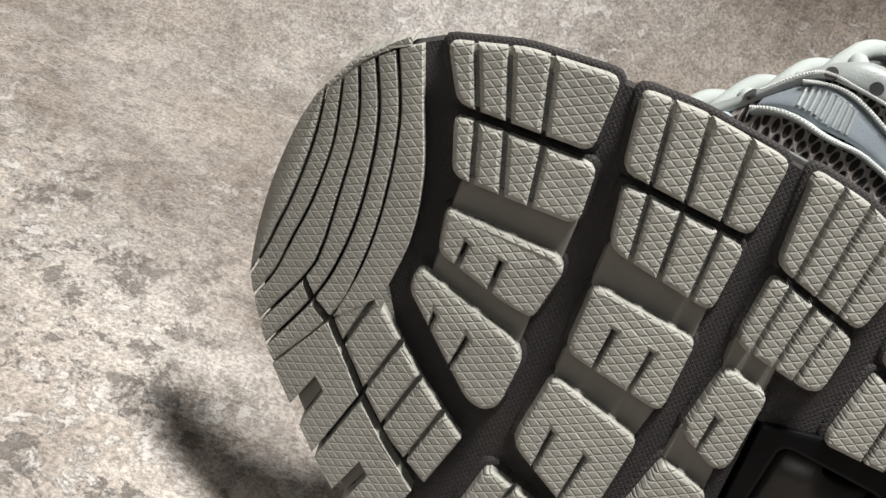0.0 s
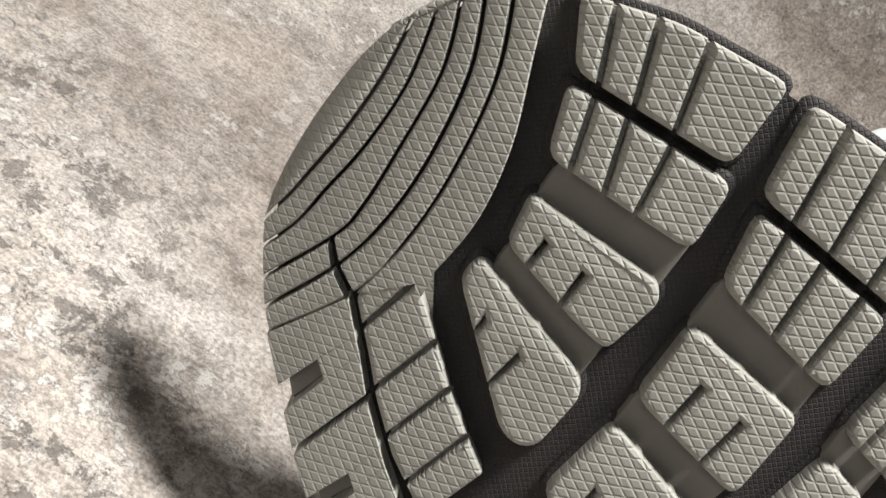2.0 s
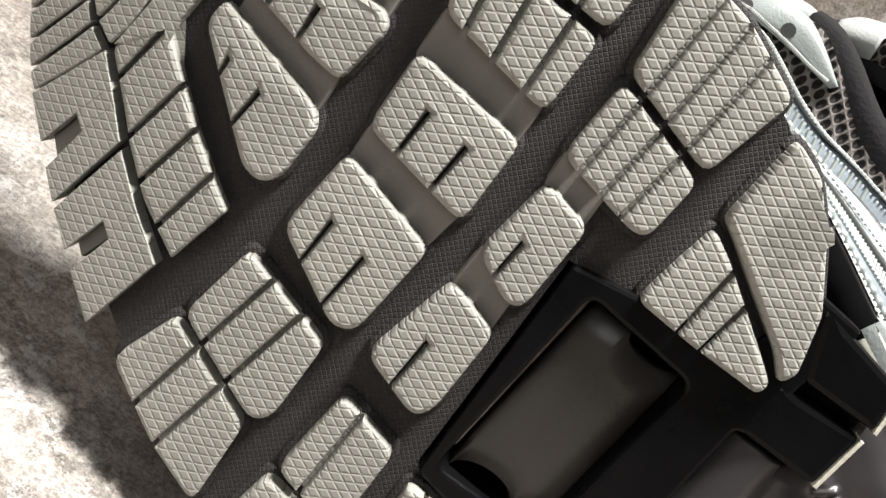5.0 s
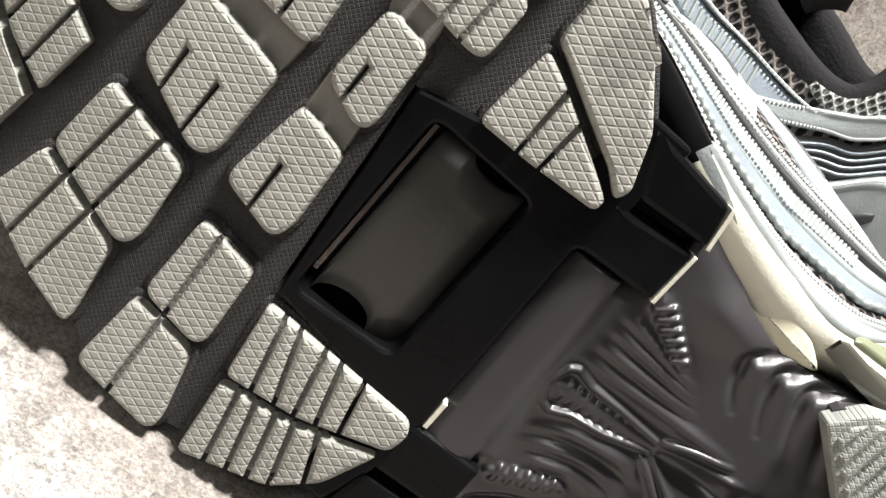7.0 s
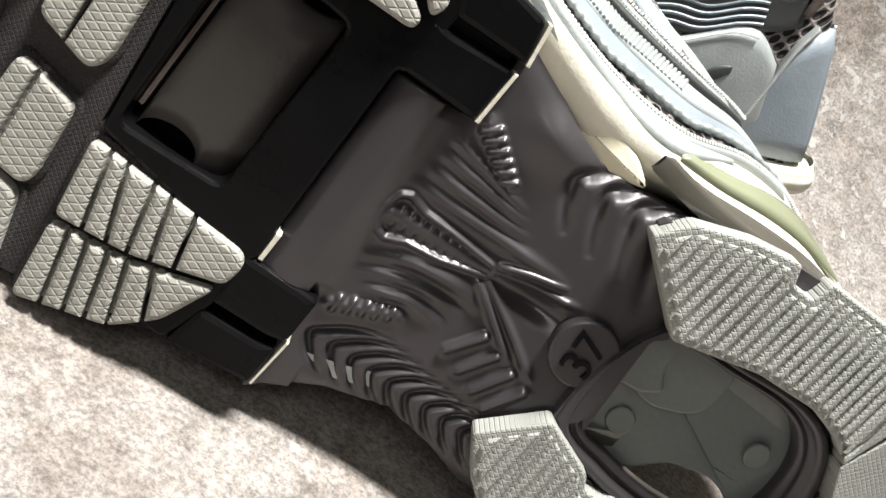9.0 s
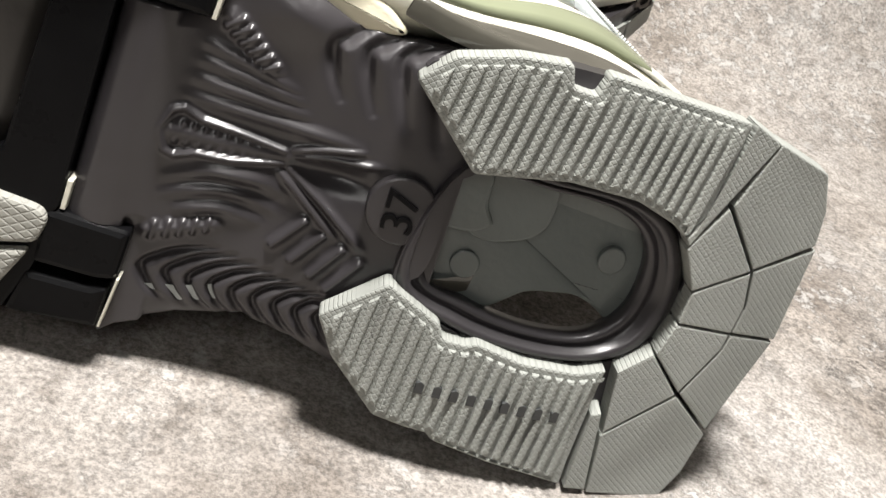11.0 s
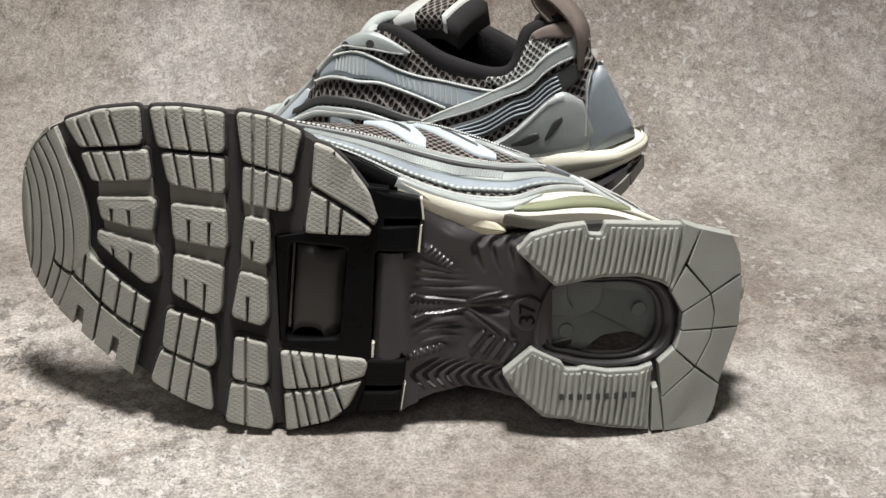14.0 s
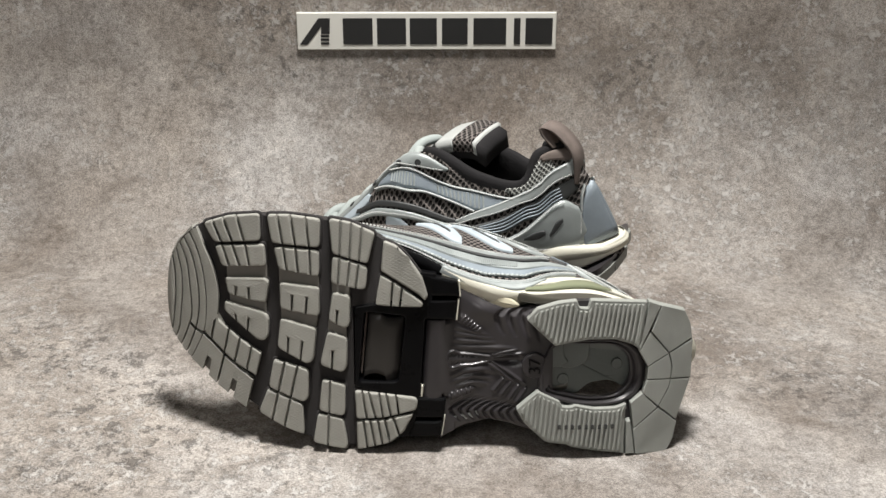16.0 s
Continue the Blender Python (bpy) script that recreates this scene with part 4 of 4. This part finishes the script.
        panels = [
            (SILVER, "silver_side_band", band(-0.005, 0.03, along[3:]), 2.6),
            (SILVER, "lower_side_band", [(f(4.7), -0.045, -0.002), (f(5.2), -0.04, 0.0), (f(5.6), -0.012, 0.03), (f(6.0), 0.04, 0.085), (f(6.3), 0.15, 0.16)], 3.4),
            (MESH, "mesh_side_band", band(0.03, 0.052, along[4:]), 1.5),
            (STEEL, "slate_side_band", band(0.055, 0.11, along), 2.0),
            (SILVER, "sage_side_band", band(0.115, 0.175, along), 1.6),
            (CHARCOAL, "side_piping", band(0.177, 0.197, along[1:9]), 2.2),
            (SILVER, "upper_side_band", band(0.2, 0.235, along[1:9]), 1.6),
            (SILVER, "toe_stripe", [(f(1.6), 0.25, 0.36), (f(1.9), 0.34, 0.5), (f(2.1), 0.48, 0.66)], 1.3),
            (SILVER, "toe_stripe", [(f(2.4), 0.26, 0.36), (f(2.7), 0.36, 0.52), (f(2.85), 0.5, 0.7)], 1.3),
            (SKY, "side_stripe", [(f(4.2), 0.52, 0.7), (f(4.55), 0.37, 0.6), (f(4.85), 0.27, 0.46), (f(5.05), 0.25, 0.32)], 1.5),
            (SKY, "side_stripe", [(f(4.85), 0.54, 0.68), (f(5.25), 0.4, 0.58), (f(5.6), 0.32, 0.46), (f(5.85), 0.33, 0.38)], 1.5),
            (SILVER, "side_stripe", [(f(5.6), 0.56, 0.64), (f(6.0), 0.46, 0.56), (f(6.3), 0.47, 0.52)], 1.5),
            (CHARCOAL, "stripe_slot", [(f(4.5), 0.5, 0.53), (f(4.7), 0.4, 0.44), (f(4.85), 0.34, 0.37)], 1.9),
            (CHARCOAL, "stripe_slot", [(f(5.2), 0.5, 0.53), (f(5.45), 0.42, 0.45), (f(5.65), 0.38, 0.4)], 1.9),
            (SKY, "saddle_panel", [(f(3.3), 0.84, 0.94), (f(3.8), 0.81, 0.95), (f(4.1), 0.82, 0.94), (f(4.3), 0.84, 0.88)], 1.4),
            (CHARCOAL, "lower_sweep", [(f(4.0), 0.83, 0.86), (f(4.5), 0.75, 0.79), (f(5.0), 0.68, 0.72), (f(5.6), 0.67, 0.71), (f(6.2), 0.66, 0.69)], 1.9),
            (SILVER, "sweep_edge", [(f(3.9), 0.78, 0.82), (f(4.5), 0.69, 0.74), (f(5.0), 0.62, 0.67), (f(5.6), 0.62, 0.66), (f(6.2), 0.62, 0.65)], 1.7),
            (SILVER, "eyestay", [(f(2.9), 0.86, 0.99), (f(3.6), 0.89, 0.99), (f(4.3), 0.94, 0.99), (f(4.7), 0.95, 0.995), (f(5.1), 0.925, 0.995), (f(5.4), 0.94, 0.99), (f(5.65), 0.97, 0.985)], 2.0),
            (STEEL, "slate_quarter", [(f(4.45), 0.89, 0.92), (f(4.85), 0.83, 0.925), (f(5.1), 0.8, 0.9), (f(5.5), 0.815, 0.88), (f(5.9), 0.815, 0.885), (f(6.3), 0.78, 0.9), (f(6.6), 0.8, 0.89), (f(6.9), 0.86, 0.88)], 1.5),
            (SILVER, "quarter_edge", [(f(4.45), 0.865, 0.885), (f(5.1), 0.78, 0.797), (f(5.5), 0.797, 0.813), (f(5.9), 0.797, 0.813), (f(6.3), 0.762, 0.778)], 2.2),
            (SILVER, "quarter_rim", [(f(4.7), 0.93, 0.945), (f(5.1), 0.9, 0.915), (f(5.6), 0.88, 0.895), (f(6.3), 0.902, 0.917), (f(6.9), 0.885, 0.9)], 2.2),
            (CHARCOAL, "heel_sweep", [(f(6.25), 0.6, 0.65), (f(6.7), 0.6, 0.74), (f(7.1), 0.67, 0.82), (f(7.5), 0.63, 0.77), (f(8.15), 0.62, 0.74), (f(8.5), 0.66, 0.76)], 1.6),
            (SILVER, "heel_strap", [(f(6.05), 0.66, 0.69), (f(6.5), 0.745, 0.82), (f(7.0), 0.835, 0.93), (f(7.4), 0.8, 0.9), (f(7.8), 0.77, 0.86), (f(8.5), 0.78, 0.88), (f(8.8), 0.82, 0.92)], 2.6),
            (SILVER, "heel_panel", [(f(6.6), 0.5, 0.52), (f(6.9), 0.43, 0.57), (f(7.3), 0.35, 0.63), (f(7.7), 0.27, 0.64), (f(8.1), 0.22, 0.62), (f(8.35), 0.3, 0.52)], 2.4),
            (CHARCOAL, "heel_inlay", [(f(7.05), 0.51, 0.53), (f(7.3), 0.46, 0.54), (f(7.5), 0.46, 0.5)], 2.8),
            (CHARCOAL, "heel_inlay", [(f(7.55), 0.42, 0.44), (f(7.75), 0.43, 0.5), (f(7.95), 0.47, 0.5)], 2.8),
            (STEEL, "heel_counter", [(f(8.2), 0.2, 0.3), (f(8.45), 0.19, 0.56), (f(8.7), 0.18, 0.64), (f(9.0), 0.17, 0.68)], 2.2),
            (SILVER, "counter_edge", [(f(8.2), 0.3, 0.33), (f(8.35), 0.45, 0.48), (f(8.5), 0.57, 0.6), (f(8.7), 0.655, 0.68)], 2.6),
            (PALE_MESH, "heel_mesh", [(f(6.7), 0.955, 0.985), (f(7.0), 0.91, 0.985), (f(7.4), 0.86, 0.985), (f(7.8), 0.82, 0.985), (f(8.2), 0.84, 0.95)], 1.2),
            (SUEDE, "heel_suede", [(f(7.95), 0.955, 0.99), (f(8.25), 0.93, 0.99), (f(8.6), 0.9, 0.99), (f(9.0), 0.9, 0.99)], 1.8),
        ]
        # ribbed inserts in the quarter and cords in the heel sweep
        for s0, s1, n in ((4.8, 5.25, 9), (5.65, 6.4, 12)):
            for k in range(n):
                s = s0 + (s1 - s0) * k / (n - 1)
                lo = between([(4.45, 0.89), (4.85, 0.83), (5.1, 0.8), (5.5, 0.815), (5.9, 0.815), (6.3, 0.78)], s) + 0.012
                hi = between([(4.45, 0.92), (4.85, 0.925), (5.1, 0.9), (5.5, 0.88), (5.9, 0.885), (6.3, 0.9)], s) - 0.014
                bm = bmesh.new()
                rod(bm, (skin(f(s + 0.03), lo, 1.6), skin(f(s - 0.03), hi, 1.6)), 0.0006, 6)
                part("quarter_rib", bm, SILVER, shoe)
        # twisted cord between slate band and mesh and fine ribs on the sage band
        bm = bmesh.new()
        way = [skin(f(s), crest(s) + 0.053, 2.2) for s in (along[2] + (along[-1] - along[2]) * k / 330 for k in range(331))]
        rod(bm, way, lambda share: 0.0008 + 0.0002 * math.sin(2 * math.pi * 66 * share), 7)
        part("twisted_cord", bm, SILVER, shoe, "pale twisted cord along the band", True)
        bm = bmesh.new()
        for k in range(80):
            s = 3.6 + 2.3 * k / 79
            rod(bm, (skin(f(s - 0.012), crest(s) + 0.122, 1.6), skin(f(s + 0.012), crest(s) + 0.168, 1.6)), 0.00045, 5)
        tagged(part("sage_ribs", bm, SILVER, shoe), "fine moulded ribs", kind="stuff")
        for share in (0.2, 0.4, 0.6, 0.8):
            bm = bmesh.new()
            way = smooth_path([(s, lo + (hi - lo) * share) for s, lo, hi in ((6.4, 0.6, 0.67), (6.7, 0.6, 0.74), (7.1, 0.67, 0.82), (7.5, 0.63, 0.77), (8.1, 0.62, 0.74))], 6)
            rod(bm, [skin(f(s), t, 1.7) for s, t in way], 0.0005, 6)
            part("sweep_cord", bm, STEEL, shoe)
        for material, name, outline, out in panels:
            part(name, patch(outline, out), material, shoe, smooth=True)
        # stitching along the bands
        seams = [[(s, crest(s) + 0.018) for s in along[3:]], [(s, crest(s) + 0.215) for s in along[1:9]],
                 [(6.05, 0.685), (6.5, 0.81), (7.0, 0.92), (7.4, 0.89), (7.8, 0.85), (8.5, 0.87)], [(6.1, 0.67), (6.5, 0.755), (7.0, 0.845), (7.4, 0.81), (7.8, 0.78), (8.5, 0.79)],
                 [(4.45, 0.875), (5.1, 0.788), (5.5, 0.805), (5.9, 0.805), (6.3, 0.77)], [(4.7, 0.937), (5.1, 0.907), (5.6, 0.887), (6.3, 0.909), (6.9, 0.892)],
                 [(6.7, 0.52), (6.9, 0.555), (7.3, 0.615), (7.7, 0.625), (8.1, 0.6)], [(6.7, 0.5), (6.9, 0.445), (7.3, 0.365), (7.7, 0.285), (8.1, 0.24)], [(8.2, 0.32), (8.35, 0.465), (8.5, 0.585), (8.68, 0.67)],
                 [(3.9, 0.8), (4.5, 0.715), (5.0, 0.645), (5.6, 0.64), (6.2, 0.635)], [(4.4, 0.945), (4.75, 0.958), (5.1, 0.935), (5.4, 0.947), (5.6, 0.972)]]
        for outline in seams:
            bm = bmesh.new()
            way = smooth_path(outline, 40)
            pts = [skin(f(s), t, 2.7) for s, t in way]
            for a, b in zip(pts[::2], pts[1::2]):
                if (a - b).length > 1e-5:
                    rod(bm, (a, b), 0.00042, 5)
            part("stitching", bm, THREAD, shoe, "pale dotted stitching")
    # scoop under the arch, its shade painted in with a darker cream
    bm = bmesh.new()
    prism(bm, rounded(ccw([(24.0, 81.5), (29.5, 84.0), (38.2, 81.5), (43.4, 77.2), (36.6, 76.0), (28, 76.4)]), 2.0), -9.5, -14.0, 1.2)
    part("midsole_scoop", bm, CAVITY, shoe, "cream scoop in the midsole, shade painted as darker cream", True)
    # pull loop
    bm = bmesh.new()
    base = skin(9, 1.0)
    way = smooth_path([base + Vector((0.008, -0.022, 0)), base + Vector((0.0085, -0.006, 0)), base + Vector((0.004, 0.004, 0)), base + Vector((-0.004, 0.012, 0)), base + Vector((-0.011, 0.0135, 0)), base + Vector((-0.010, 0.008, 0)), base + Vector((-0.004, 0.001, 0))], 6)
    rows = []
    for p in way:
        rows.append([bm.verts.new(p + Vector((0, 0, dz)) + Vector((dx, 0, 0))) for dz, dx in ((-0.007, 0), (0.007, 0), (0.007, 0.0018), (-0.007, 0.0018))])
    for a, b in zip(rows, rows[1:]):
        for i in range(4):
            bm.faces.new((a[i], a[(i + 1) % 4], b[(i + 1) % 4], b[i]))
    bm.faces.new(rows[0])
    bm.faces.new(rows[-1])
    part("pull_loop", bm, SUEDE, shoe, "taupe fabric pull loop", True)
    # tongue
    bm = bmesh.new()
    slab(bm, -70, 66, lambda u: 40.0 + (0 if u < -20 else 2), lambda u: 76.0, lambda u, v: 0.0, -11.0, 36, 10, lambda u, v, w: Vector((u / 1000, (between([(-70, 37), (-40, 48), (-10, 71), (15, 93), (30, 106), (46, 110), (58, 110), (72, 101)], u) + w - 0.004 * (v - 59) ** 2 + 1.5) / 1000, (v + 2.6 + between([(-70, 6), (-40, 4), (0, 0)], u)) / 1000)))
    tongue = part("tongue", bm, LINING, shoe, "black padded tongue", True)
    for name, u0, u1, material, note in (("tongue_patch", 33, 45, WHITE, "white leather tongue patch"), ("tongue_top", 45.4, 59, MESH, "brown mesh tongue top"), ("tongue_edge", 59.3, 61.0, WHITE, "white leather edge of the tongue")):
        bm = bmesh.new()
        slab(bm, u0, u1, lambda u: 39.5, lambda u: 76.5, lambda u, v: 1.2, -6.5, 12, 8, lambda u, v, w: Vector((u / 1000, (between([(15, 93), (30, 106), (46, 110), (58, 110), (72, 101)], u) + w - 0.004 * (v - 61) ** 2 + 1.5) / 1000, (v + 2.6) / 1000)))
        part(name, bm, material, tongue, note, True)
    # crossed laces
    for k in range(6):
        u = -64 + 13.8 * k
        h = between([(-70, 43), (-40, 54), (-10, 77), (14, 97)], u)
        h2 = between([(-70, 43), (-40, 54), (-10, 77), (20, 101)], u + 13)
        mid = between([(-70, 73), (-40, 67), (0, 62)], u)
        for sgn in (1, -1):
            bm = bmesh.new()
            a, b = Vector((u, h - 3, mid + sgn * 17)), Vector((u + 13, h2 - 3, mid - sgn * 17))
            c = (a + b) / 2 + Vector((0, 7 + sgn * 1.6, 0))
            way = [p / 1000 for p in smooth_path([a + Vector((0, -4, 0)), a + Vector((1, 2.5, -sgn * 3)), c, b + Vector((-1, 2.5, sgn * 3)), b + Vector((0, -4, 0))], 5)]
            rod(bm, way, 0.0032, 10)
            part("lace", bm, LACE, shoe, smooth=True)
    for s in (3.2, 3.75, 4.3, 4.85, 5.2, 14.8, 14.25, 13.7, 13.15, 12.8):
        p, q = skin(s, 0.955, 1.2), skin(s, 0.955, 2.5)
        bm = bmesh.new()
        rod(bm, (p, q), 0.002, 12)
        part("eyelet", bm, CHARCOAL, shoe)


front = thing("running_shoe", pose(0, 0.05925, 0, -12.63, 0, 0.2), "grey silver running shoe lying on its side, sole outward", "shoe", "pair of shoes")
build_toe(front)
build_forefoot(front)
build_hinge(front)
build_shank(front)
build_heel(front)
build_upper(front)


# ---- the second shoe stands behind with its heel propped on the first ----
def stand_up(ob, m, label):
    twin = copy_thing(ob, m)
    return tagged(twin, label, "shoe", "pair of shoes")


rear = stand_up(front, pose(0.0200, 0.3160, 0.0108, 95, -6.5, -28), "grey silver running shoe with mint laces, standing behind the other")


def build_sign():
    """White foam-board strip on the wall with dark plain shapes for the shop mark."""
    sign = thing("wall_sign", pose(-0.0095, 0.389, 0.148, 90, 0, 0), "white foam-board strip with black block marks fixed to the wall", "sign")
    bm = bmesh.new()
    bmesh.ops.create_cube(bm, size=1)
    bmesh.ops.scale(bm, vec=(0.19, 0.0275, 0.003), verts=bm.verts)
    bmesh.ops.bevel(bm, geom=bm.edges, offset=0.0006, segments=1, affect="EDGES")
    part("board", bm, PAPER, sign)

    def mark(points):
        bm = bmesh.new()
        lo = [bm.verts.new((x * 0.00094, y * 0.00092, 0.0014)) for x, y in points]
        hi = [bm.verts.new((x * 0.00094, y * 0.00092, 0.002)) for x, y in points]
        n = len(points)
        for i in range(n):
            bm.faces.new((lo[i], lo[(i + 1) % n], hi[(i + 1) % n], hi[i]))
        bm.faces.new(hi)
        bm.faces.new(lo[::-1])
        part("mark_block", bm, INK, sign)

    mark([(-99, -10.5), (-84, 10.5), (-75, 10.5), (-75.5, -2), (-82, -2), (-82, 4), (-93, -10.5)])
    for y in (-4.5, -7.5, -10.5):
        mark([(-82.5, y), (-76, y), (-76, y + 1.6), (-82.5, y + 1.6)])
    for x0, x1 in ((-65, -42), (-38.5, -16), (-13, 8), (12, 32), (36.5, 62), (68, 73), (77, 98)):
        mark([(x0, -10.5), (x1, -10.5), (x1, 10.5), (x0, 10.5)])


build_sign()
